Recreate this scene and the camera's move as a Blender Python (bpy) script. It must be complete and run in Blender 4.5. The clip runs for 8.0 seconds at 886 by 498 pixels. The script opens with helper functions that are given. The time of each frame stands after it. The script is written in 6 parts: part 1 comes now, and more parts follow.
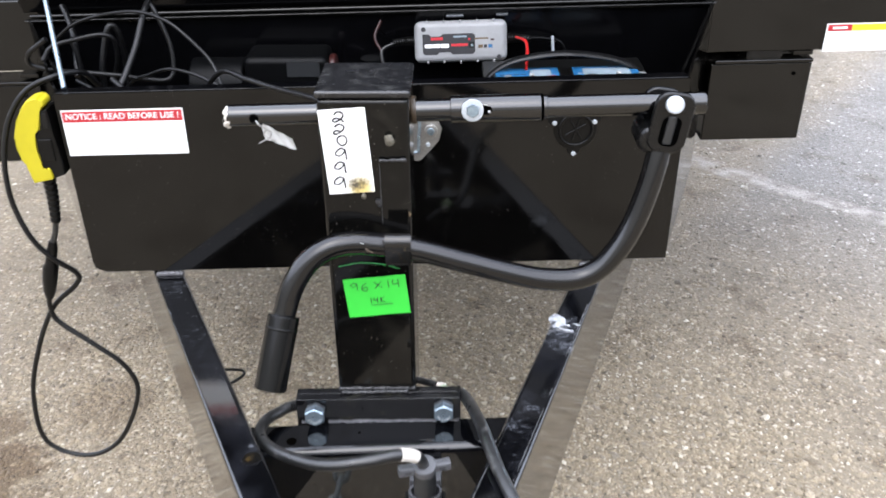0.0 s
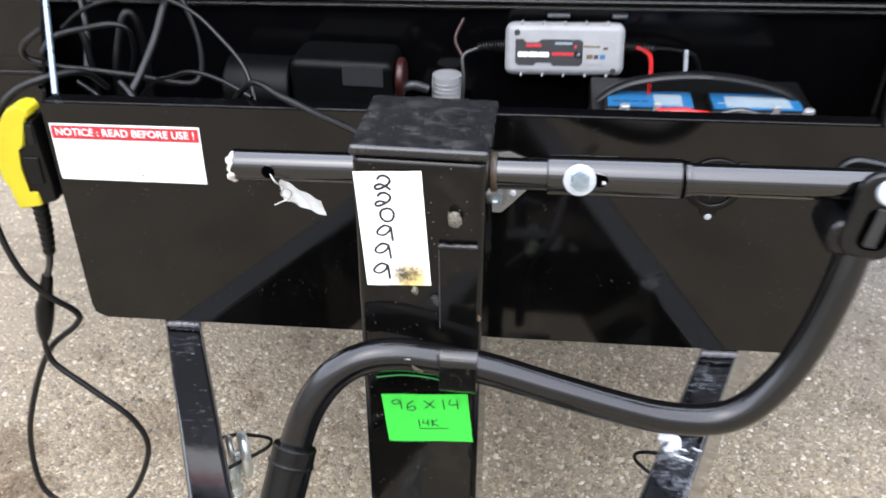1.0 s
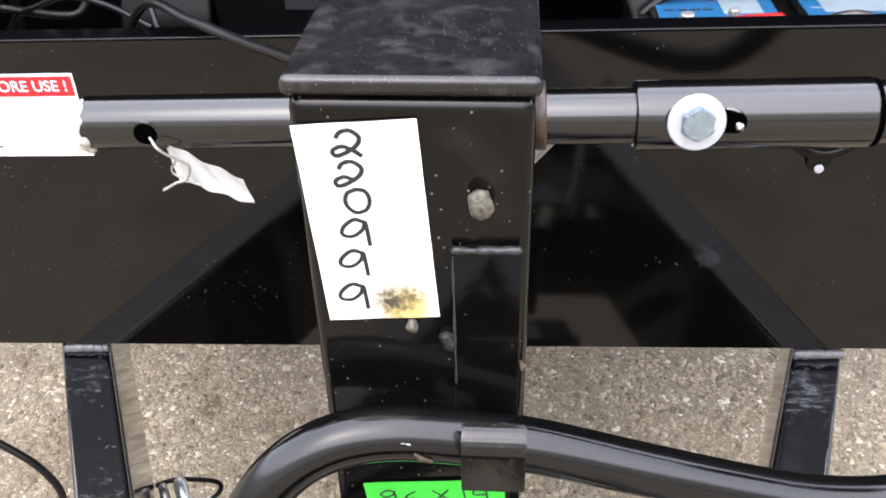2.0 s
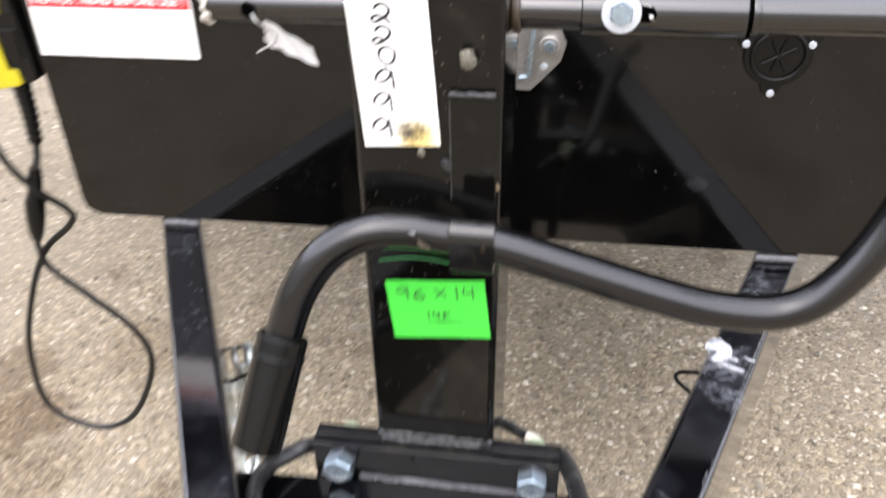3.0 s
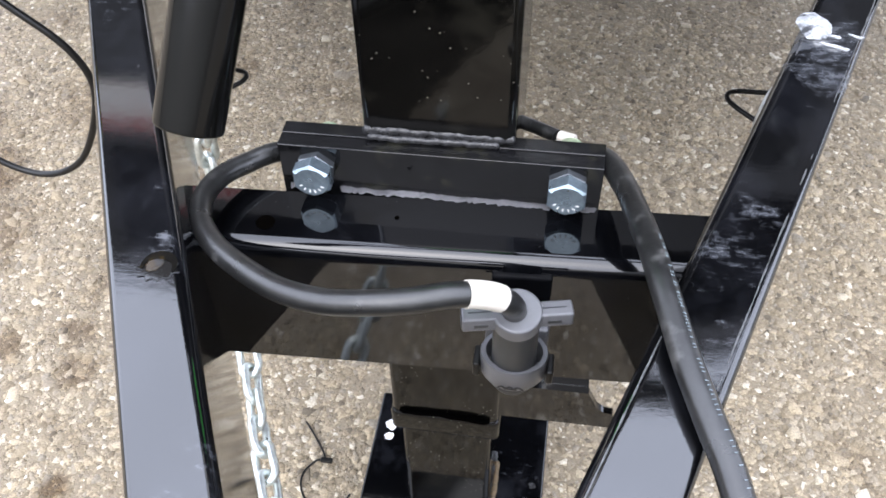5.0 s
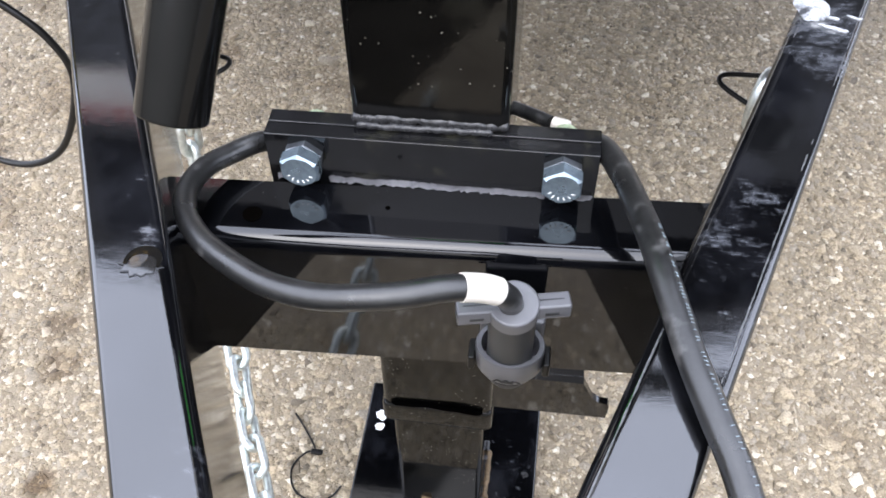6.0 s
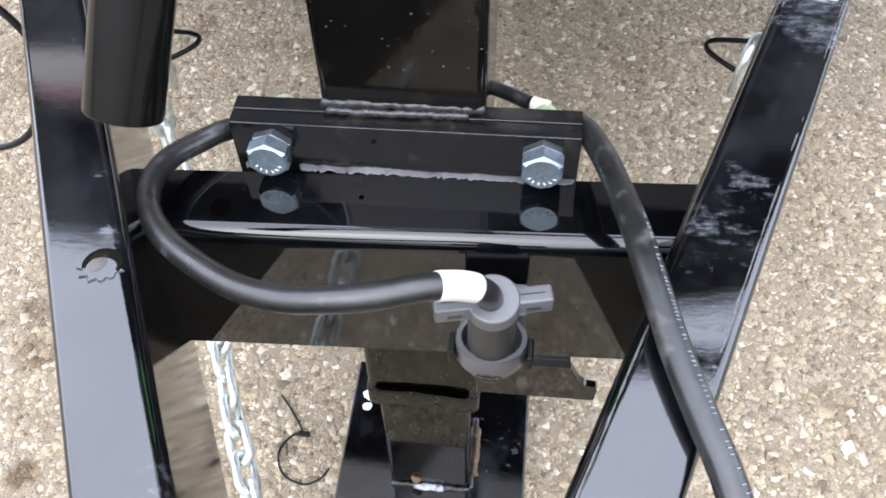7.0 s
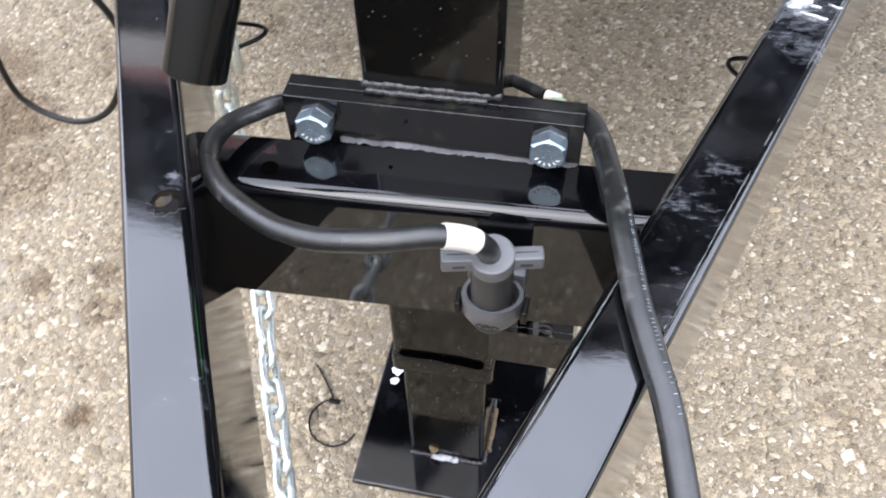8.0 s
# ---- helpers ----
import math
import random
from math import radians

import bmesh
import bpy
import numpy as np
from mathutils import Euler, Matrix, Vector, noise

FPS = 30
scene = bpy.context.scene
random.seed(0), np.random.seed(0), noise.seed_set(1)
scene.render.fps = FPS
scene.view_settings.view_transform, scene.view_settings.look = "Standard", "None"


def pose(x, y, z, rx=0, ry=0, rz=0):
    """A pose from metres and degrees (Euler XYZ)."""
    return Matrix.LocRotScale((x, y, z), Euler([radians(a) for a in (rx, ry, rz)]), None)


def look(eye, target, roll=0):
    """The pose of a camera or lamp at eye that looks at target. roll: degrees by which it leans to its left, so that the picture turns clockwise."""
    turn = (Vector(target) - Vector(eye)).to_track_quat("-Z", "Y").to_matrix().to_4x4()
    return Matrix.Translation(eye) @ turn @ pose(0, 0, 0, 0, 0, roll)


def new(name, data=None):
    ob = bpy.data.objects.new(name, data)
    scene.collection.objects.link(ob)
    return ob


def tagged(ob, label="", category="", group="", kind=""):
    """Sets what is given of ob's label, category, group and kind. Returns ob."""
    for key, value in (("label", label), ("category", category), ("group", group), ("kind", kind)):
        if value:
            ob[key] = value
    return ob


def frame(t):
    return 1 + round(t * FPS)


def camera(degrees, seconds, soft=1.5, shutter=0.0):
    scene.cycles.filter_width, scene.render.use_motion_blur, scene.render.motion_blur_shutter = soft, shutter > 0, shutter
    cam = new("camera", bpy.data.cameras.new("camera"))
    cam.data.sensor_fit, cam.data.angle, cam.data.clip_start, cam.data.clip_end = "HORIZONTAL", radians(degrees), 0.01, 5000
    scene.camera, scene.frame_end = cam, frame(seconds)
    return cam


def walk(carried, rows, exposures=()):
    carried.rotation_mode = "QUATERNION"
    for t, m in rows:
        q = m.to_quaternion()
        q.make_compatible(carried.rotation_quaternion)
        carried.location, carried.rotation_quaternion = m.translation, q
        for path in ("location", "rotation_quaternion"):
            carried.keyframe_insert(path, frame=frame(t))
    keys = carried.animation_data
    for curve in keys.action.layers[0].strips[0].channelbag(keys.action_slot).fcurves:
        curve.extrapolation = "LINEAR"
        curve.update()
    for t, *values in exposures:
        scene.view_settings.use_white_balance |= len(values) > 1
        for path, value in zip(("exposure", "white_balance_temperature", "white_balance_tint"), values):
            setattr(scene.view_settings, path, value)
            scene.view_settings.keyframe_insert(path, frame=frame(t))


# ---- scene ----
cam = camera(53.2, 8.0, 1.7, 0.45)
PATH = [
    (0, (0.013, -0.032, 1.323), (-0.011, 1.703, 0.327), -0.4),
    (0.3, (0.013, 0.061, 1.321), (-0.02, 1.787, 0.311), -0.9),
    (0.5, (0.019, 0.12, 1.32), (-0.111, 1.842, 0.31), -1.1),
    (0.7, (0.019, 0.183, 1.304), (-0.197, 1.893, 0.288), -0.4),
    (1, (0.003, 0.297, 1.277), (-0.201, 1.981, 0.219), 0.2),
    (1.2, (-0.021, 0.384, 1.243), (-0.193, 2.038, 0.132), -0.4),
    (2.3, (-0.051, 0.569, 1.129), (-0.181, 2.187, -0.039), -1.4),
    (2.5, (-0.053, 0.553, 1.136), (-0.157, 2.158, -0.053), -0.4),
    (2.7, (-0.036, 0.499, 1.148), (-0.174, 2.114, -0.024), -0.2),
    (3, (0.014, 0.36, 1.165), (-0.266, 1.966, 0.007), -0.9),
    (3.3, (0.059, 0.257, 1.152), (-0.336, 1.825, -0.026), 0.2),
    (3.5, (0.074, 0.238, 1.143), (-0.328, 1.75, -0.104), -0.6),
    (3.8, (0.059, 0.292, 1.072), (-0.31, 1.714, -0.285), -1.6),
    (4, (0.032, 0.329, 1.027), (-0.255, 1.745, -0.356), -0.0),
    (4.2, (0.014, 0.392, 0.995), (-0.254, 1.756, -0.443), -1.0),
    (5.3, (-0.013, 0.452, 0.971), (-0.225, 1.756, -0.531), -0.8),
    (5.5, (-0.014, 0.453, 0.972), (-0.22, 1.756, -0.531), -0.7),
    (6, (-0.018, 0.462, 0.963), (-0.205, 1.745, -0.56), -0.7),
    (6.5, (-0.023, 0.485, 0.951), (-0.193, 1.731, -0.605), -0.8),
    (7, (-0.013, 0.491, 0.957), (-0.173, 1.708, -0.622), -1.5),
    (7.5, (0.01, 0.448, 0.984), (-0.184, 1.699, -0.565), -1.9),
    (7.8, (0.022, 0.417, 0.996), (-0.229, 1.672, -0.541), -2.0),
    (8, (0.025, 0.419, 0.997), (-0.259, 1.649, -0.555), -1.8),
]
EXPOSURES = [(0, -0.22, 6680, 10), (0.7, -0.12, 6700, 10), (1.2, 0.0, 6700, 10), (2.5, 0.06, 7150, 14), (3.0, 0.03, 7150, 13), (3.5, -0.04, 6680, 10), (4.0, -0.08, 6620, 10), (5.5, -0.08, 6650, 11), (6.5, -0.03, 6650, 11), (7.0, 0.05, 6650, 11), (7.5, 0.1, 6680, 11), (8, -0.05, 6720, 11)]
walk(cam, [(t, look(eye, target, roll)) for t, eye, target, roll in PATH], EXPOSURES)

# ---------------------------------------------------------------- light: bright overcast sky
SKY_STRENGTH = 2.3
world = bpy.data.worlds.new("overcast_sky")
scene.world = world
world.use_nodes = True
wt = world.node_tree
wt.nodes.clear()
w_out = wt.nodes.new("ShaderNodeOutputWorld")
w_bg = wt.nodes.new("ShaderNodeBackground")
w_sky = wt.nodes.new("ShaderNodeTexSky")
w_sky.sky_type = "NISHITA"
w_sky.sun_disc = False
w_sky.sun_elevation, w_sky.sun_rotation = radians(58), radians(200)
w_sky.dust_density, w_sky.air_density = 4.0, 1.2
w_grey = wt.nodes.new("ShaderNodeHueSaturation")
w_grey.inputs["Saturation"].default_value = 0.22
w_grey.inputs["Value"].default_value = 0.09
w_co = wt.nodes.new("ShaderNodeTexCoord")
w_sep = wt.nodes.new("ShaderNodeSeparateXYZ")
w_ramp = wt.nodes.new("ShaderNodeValToRGB")          # cloud deck: brighter overhead, low sky darkened for unseen surroundings to shape reflections
w_ramp.color_ramp.elements[0].position, w_ramp.color_ramp.elements[0].color = 0.0, (0.09, 0.1, 0.12, 1)
w_ramp.color_ramp.elements[1].position, w_ramp.color_ramp.elements[1].color = 1.0, (1.88, 2.1, 2.66, 1)
w_ramp.color_ramp.elements.new(0.2).color = (0.14, 0.155, 0.19, 1)
w_ramp.color_ramp.elements.new(0.3).color = (1.55, 1.73, 2.2, 1)
w_ramp.color_ramp.elements.new(0.75).color = (1.62, 1.81, 2.3, 1)
w_noise = wt.nodes.new("ShaderNodeTexNoise")
w_noise.inputs["Scale"].default_value, w_noise.inputs["Detail"].default_value = 2.2, 4.0
w_mul = wt.nodes.new("ShaderNodeMapRange")
w_mul.inputs["To Min"].default_value, w_mul.inputs["To Max"].default_value = 0.8, 1.2
w_mix = wt.nodes.new("ShaderNodeMix")
w_mix.data_type, w_mix.blend_type = "RGBA", "ADD"
w_mix.inputs["Factor"].default_value = 1.0
w_cloud = wt.nodes.new("ShaderNodeVectorMath")
w_cloud.operation = "MULTIPLY"
wt.links.new(w_co.outputs["Generated"], w_sep.inputs[0])
w_tilt = wt.nodes.new("ShaderNodeMath")              # the deck is made dimmer behind the camera, to darken reflections from there
w_tilt.operation = "MULTIPLY_ADD"
w_tilt.inputs[1].default_value = 0.22
wt.links.new(w_sep.outputs["Y"], w_tilt.inputs[0])
wt.links.new(w_sep.outputs["Z"], w_tilt.inputs[2])
wt.links.new(w_tilt.outputs[0], w_ramp.inputs[0])
wt.links.new(w_co.outputs["Generated"], w_noise.inputs["Vector"])
wt.links.new(w_noise.outputs["Fac"], w_mul.inputs["Value"])
wt.links.new(w_ramp.outputs["Color"], w_cloud.inputs[0])
wt.links.new(w_mul.outputs["Result"], w_cloud.inputs[1])
wt.links.new(w_sky.outputs["Color"], w_grey.inputs["Color"])
wt.links.new(w_grey.outputs["Color"], w_mix.inputs["A"])
wt.links.new(w_cloud.outputs["Vector"], w_mix.inputs["B"])
wt.links.new(w_mix.outputs["Result"], w_bg.inputs["Color"])
w_bg.inputs["Strength"].default_value = SKY_STRENGTH
wt.links.new(w_bg.outputs["Background"], w_out.inputs["Surface"])

sun = new("sun", bpy.data.lights.new("sun", "SUN"))
sun.data.energy, sun.data.angle, sun.data.color = 0.95, radians(75), (1.0, 0.97, 0.92)
sun.matrix_world = look((1.2, -2.0, 4.5), (0, 0.6, 0))


# ---------------------------------------------------------------- materials
def material(name, base, rough=0.5, metal=0.0, ior=1.5, vary=0.25, scale=40.0, bump=0.0, bump_scale=300.0,
             rough_vary=0.0, spots=None, spot_scale=30.0, spot_size=0.3, second=None, second_scale=8.0, second_at=0.55, spot_gate=0.52):
    """A surface with grain at one scale, patches at another, and optional flecks (spots: colour, roughness)."""
    m = bpy.data.materials.new(name)
    m.use_nodes = True
    nt = m.node_tree
    b = nt.nodes["Principled BSDF"]
    b.inputs["Metallic"].default_value, b.inputs["IOR"].default_value = metal, ior
    co = nt.nodes.new("ShaderNodeTexCoord")
    geo = nt.nodes.new("ShaderNodeNewGeometry")

    def noise_tex(sc, detail=4.0, rough_=0.6):
        n = nt.nodes.new("ShaderNodeTexNoise")
        n.inputs["Scale"].default_value, n.inputs["Detail"].default_value, n.inputs["Roughness"].default_value = sc, detail, rough_
        nt.links.new(geo.outputs["Position"], n.inputs["Vector"])
        return n.outputs["Fac"]

    def mix(fac, a, c, blend="MIX"):
        x = nt.nodes.new("ShaderNodeMix")
        x.data_type, x.blend_type = "RGBA", blend
        for key, v in (("Factor", fac), ("A", a), ("B", c)):
            if isinstance(v, (int, float)):
                x.inputs[key].default_value = v
            elif isinstance(v, tuple):
                x.inputs[key].default_value = (*v, 1)
            else:
                nt.links.new(v, x.inputs[key])
        return x.outputs["Result"]

    def remap(v, lo, hi, to0=0.0, to1=1.0):
        r = nt.nodes.new("ShaderNodeMapRange")
        for key, k in (("From Min", lo), ("From Max", hi), ("To Min", to0), ("To Max", to1)):
            r.inputs[key].default_value = k
        nt.links.new(v, r.inputs["Value"])
        return r.outputs["Result"]

    fine = noise_tex(scale)
    col = mix(remap(fine, 0.3, 0.7), tuple(c * (1 - vary) for c in base), tuple(min(1, c * (1 + vary)) for c in base))
    rgh = remap(noise_tex(scale * 0.3), 0.3, 0.7, max(0.02, rough - rough_vary), min(1, rough + rough_vary))
    if second:
        col = mix(remap(noise_tex(second_scale), second_at, second_at + 0.12), col, second)
    if spots:
        v = nt.nodes.new("ShaderNodeTexVoronoi")
        v.inputs["Scale"].default_value = spot_scale
        nt.links.new(geo.outputs["Position"], v.inputs["Vector"])
        near = remap(v.outputs["Distance"], spot_size * 0.7, spot_size, 1, 0)
        gate = remap(noise_tex(spot_scale * 0.12, 2.0), spot_gate, spot_gate + 0.08)
        mm = nt.nodes.new("ShaderNodeMath")
        mm.operation = "MULTIPLY"
        nt.links.new(near, mm.inputs[0])
        nt.links.new(gate, mm.inputs[1])
        col = mix(mm.outputs[0], col, spots[0])
        r2 = nt.nodes.new("ShaderNodeMix")
        nt.links.new(mm.outputs[0], r2.inputs["Factor"])
        nt.links.new(rgh, r2.inputs["A"])
        r2.inputs["B"].default_value = spots[1]
        rgh = r2.outputs["Result"]
    nt.links.new(col, b.inputs["Base Color"])
    nt.links.new(rgh, b.inputs["Roughness"])
    if bump:
        bp = nt.nodes.new("ShaderNodeBump")
        bp.inputs["Strength"].default_value, bp.inputs["Distance"].default_value = bump, 0.001
        nt.links.new(noise_tex(bump_scale, 3.0), bp.inputs["Height"])
        nt.links.new(bp.outputs["Normal"], b.inputs["Normal"])
    return m


M = {}
PAINT_IOR = 1.75
M["paint"] = material("gloss_black_paint", (0.0016, 0.0015, 0.0014), 0.075, ior=1.43, rough_vary=0.02, bump=0.03, bump_scale=45,
                      spots=((0.11, 0.104, 0.095), 0.6), spot_scale=170, spot_size=0.1, spot_gate=0.5)
M["weld_pale"] = material("unpainted_weld_line", (0.085, 0.083, 0.088), 0.45, vary=0.25, scale=120, bump=0.4, bump_scale=300, second=(0.03, 0.03, 0.032), second_scale=140, second_at=0.6)
M["channel_paint"] = material("black_channel_paint", (0.0012, 0.0013, 0.0017), 0.045, ior=1.54, second=(0.003, 0.0032, 0.004), second_scale=14, second_at=0.45, rough_vary=0.03, bump=0.06, bump_scale=38,
                              spots=((0.07, 0.07, 0.068), 0.6), spot_scale=170, spot_size=0.06)
M["plate_paint"] = material("dull_black_plate_paint", (0.0045, 0.0045, 0.005), 0.14, ior=1.45, rough_vary=0.1, vary=0.4, scale=70, bump=0.06, bump_scale=150,
                            second=(0.016, 0.0155, 0.011), second_scale=45, second_at=0.56)
M["jack_paint"] = material("jack_black_paint", (0.0024, 0.0023, 0.0021), 0.07, ior=1.35, rough_vary=0.05, bump=0.05, bump_scale=120, second=(0.008, 0.0075, 0.006), second_scale=22, second_at=0.56,
                           spots=((0.12, 0.11, 0.09), 0.7), spot_scale=190, spot_size=0.13, spot_gate=0.49)
M["cap"] = material("dusty_black_cap", (0.009, 0.009, 0.0095), 0.2, ior=1.5, second=(0.026, 0.0258, 0.025), second_scale=60, second_at=0.52, rough_vary=0.1, bump=0.1, bump_scale=500, vary=0.4, scale=160,
                    spots=((0.07, 0.066, 0.06), 0.8), spot_scale=420, spot_size=0.14, spot_gate=0.45)
M["satin"] = material("satin_black_tube", (0.0022, 0.0022, 0.0024), 0.14, ior=1.5, rough_vary=0.04, bump=0.02, bump_scale=400)
M["gloss_tube"] = material("gloss_black_tube", (0.0015, 0.0015, 0.0016), 0.03, ior=1.68, rough_vary=0.03)
M["plastic"] = material("black_plastic", (0.003, 0.0029, 0.0027), 0.34, ior=1.3, rough_vary=0.06, bump=0.03, bump_scale=900)
M["wire"] = material("black_vinyl_wire", (0.003, 0.003, 0.0032), 0.4, ior=1.4, rough_vary=0.1, vary=0.3, scale=60)
M["cast"] = material("black_cast_iron", (0.0035, 0.0035, 0.0036), 0.25, ior=1.4, rough_vary=0.08, bump=0.12, bump_scale=350)
M["grip"] = material("smooth_black_grip", (0.003, 0.003, 0.0028), 0.12, ior=1.3, rough_vary=0.04, bump=0.02, bump_scale=200)
M["cable"] = material("black_rubber_cable", (0.011, 0.011, 0.0108), 0.34, ior=1.58, rough_vary=0.1, vary=0.45, scale=90, second=(0.06, 0.059, 0.057), second_scale=42, second_at=0.57, bump=0.16, bump_scale=260)
M["grey_plastic"] = material("grey_plastic", (0.085, 0.085, 0.09), 0.34, rough_vary=0.06, vary=0.12, bump=0.02, bump_scale=700)
M["pale_grey"] = material("pale_grey_plastic", (0.25, 0.252, 0.255), 0.38, vary=0.08)
M["zinc"] = material("zinc_plated_steel", (0.27, 0.335, 0.38), 0.32, metal=0.85, rough_vary=0.1, vary=0.18, scale=250)
M["dark_zinc"] = material("dull_dark_zinc", (0.12, 0.13, 0.14), 0.36, metal=0.8, rough_vary=0.1, vary=0.3, scale=250)
M["green_zinc"] = material("greenish_zinc", (0.42, 0.5, 0.33), 0.4, metal=0.5, vary=0.25, scale=220)
M["galvanised"] = material("galvanised_steel", (0.62, 0.66, 0.64), 0.36, metal=0.85, rough_vary=0.1, vary=0.2, scale=150)
M["dull_steel"] = material("dull_steel", (0.4, 0.39, 0.37), 0.42, metal=0.9, rough_vary=0.1, vary=0.2, scale=300)
M["weld"] = material("painted_weld_bead", (0.022, 0.022, 0.023), 0.3, ior=1.48, rough_vary=0.12, vary=0.6, scale=220, bump=0.5, bump_scale=200,
                     second=(0.03, 0.03, 0.031), second_scale=120, second_at=0.55)
M["weld_bright"] = material("bare_weld_spatter", (0.36, 0.37, 0.385), 0.5, vary=0.45, scale=160, bump=0.8, bump_scale=260, second=(0.04, 0.041, 0.045), second_scale=110, second_at=0.53)
M["rust"] = material("rust", (0.1, 0.066, 0.033), 0.75, vary=0.5, scale=260, bump=0.5, bump_scale=400)
M["tan_patina"] = material("rust_tinted_paint", (0.045, 0.03, 0.017), 0.4, vary=0.5, scale=300)
M["paper"] = material("white_paper_label", (0.84, 0.84, 0.82), 0.55, vary=0.02)
M["red_print"] = material("red_print", (0.42, 0.014, 0.022), 0.45, vary=0.04)
M["faint_print"] = material("faint_pink_print", (0.75, 0.55, 0.54), 0.5, vary=0.1)
M["yellow_print"] = material("yellow_print", (0.85, 0.68, 0.03), 0.45, vary=0.04)
M["ink"] = material("black_ink", (0.012, 0.012, 0.014), 0.5)
M["void"] = material("dark_opening", (0.0006, 0.0006, 0.0006), 0.9, ior=1.05)
M["green"] = material("neon_green_paper", (0.035, 0.55, 0.05), 0.55, vary=0.03)
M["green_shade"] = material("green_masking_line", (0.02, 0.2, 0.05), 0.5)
M["tape"] = material("white_cloth_tape", (0.52, 0.48, 0.42), 0.7, vary=0.08, bump=0.2, bump_scale=900)
M["tag"] = material("white_plastic_tag", (0.78, 0.78, 0.76), 0.4, vary=0.06, bump=0.1, bump_scale=300)
M["yellow"] = material("yellow_plastic", (0.43, 0.365, 0.014), 0.35, vary=0.05)
M["red"] = material("red_insulation", (0.4, 0.012, 0.012), 0.35, vary=0.1)
M["blue"] = material("blue_label", (0.01, 0.095, 0.22), 0.4, vary=0.08)
M["silver_label"] = material("silver_label", (0.2, 0.25, 0.28), 0.4, vary=0.1)
M["lead"] = material("lead_terminal", (0.42, 0.42, 0.41), 0.4, metal=0.7, vary=0.2, scale=300)
M["pump_grey"] = material("dark_grey_enamel", (0.018, 0.019, 0.02), 0.4, vary=0.15)
M["dark_red"] = material("dark_red_enamel", (0.025, 0.004, 0.003), 0.4, vary=0.2)
M["trailer"] = material("black_trailer_paint", (0.002, 0.0019, 0.0017), 0.07, ior=1.46, rough_vary=0.03, bump=0.02, bump_scale=30)
M["bed_paint"] = material("dull_black_bed_paint", (0.0012, 0.0011, 0.001), 0.1, ior=1.3, rough_vary=0.03)
M["pump_dark"] = material("black_enamel", (0.0013, 0.0014, 0.0016), 0.45, ior=1.22, vary=0.3)
M["inside"] = material("black_box_interior", (0.0014, 0.0014, 0.0017), 0.14, ior=1.3, rough_vary=0.06)


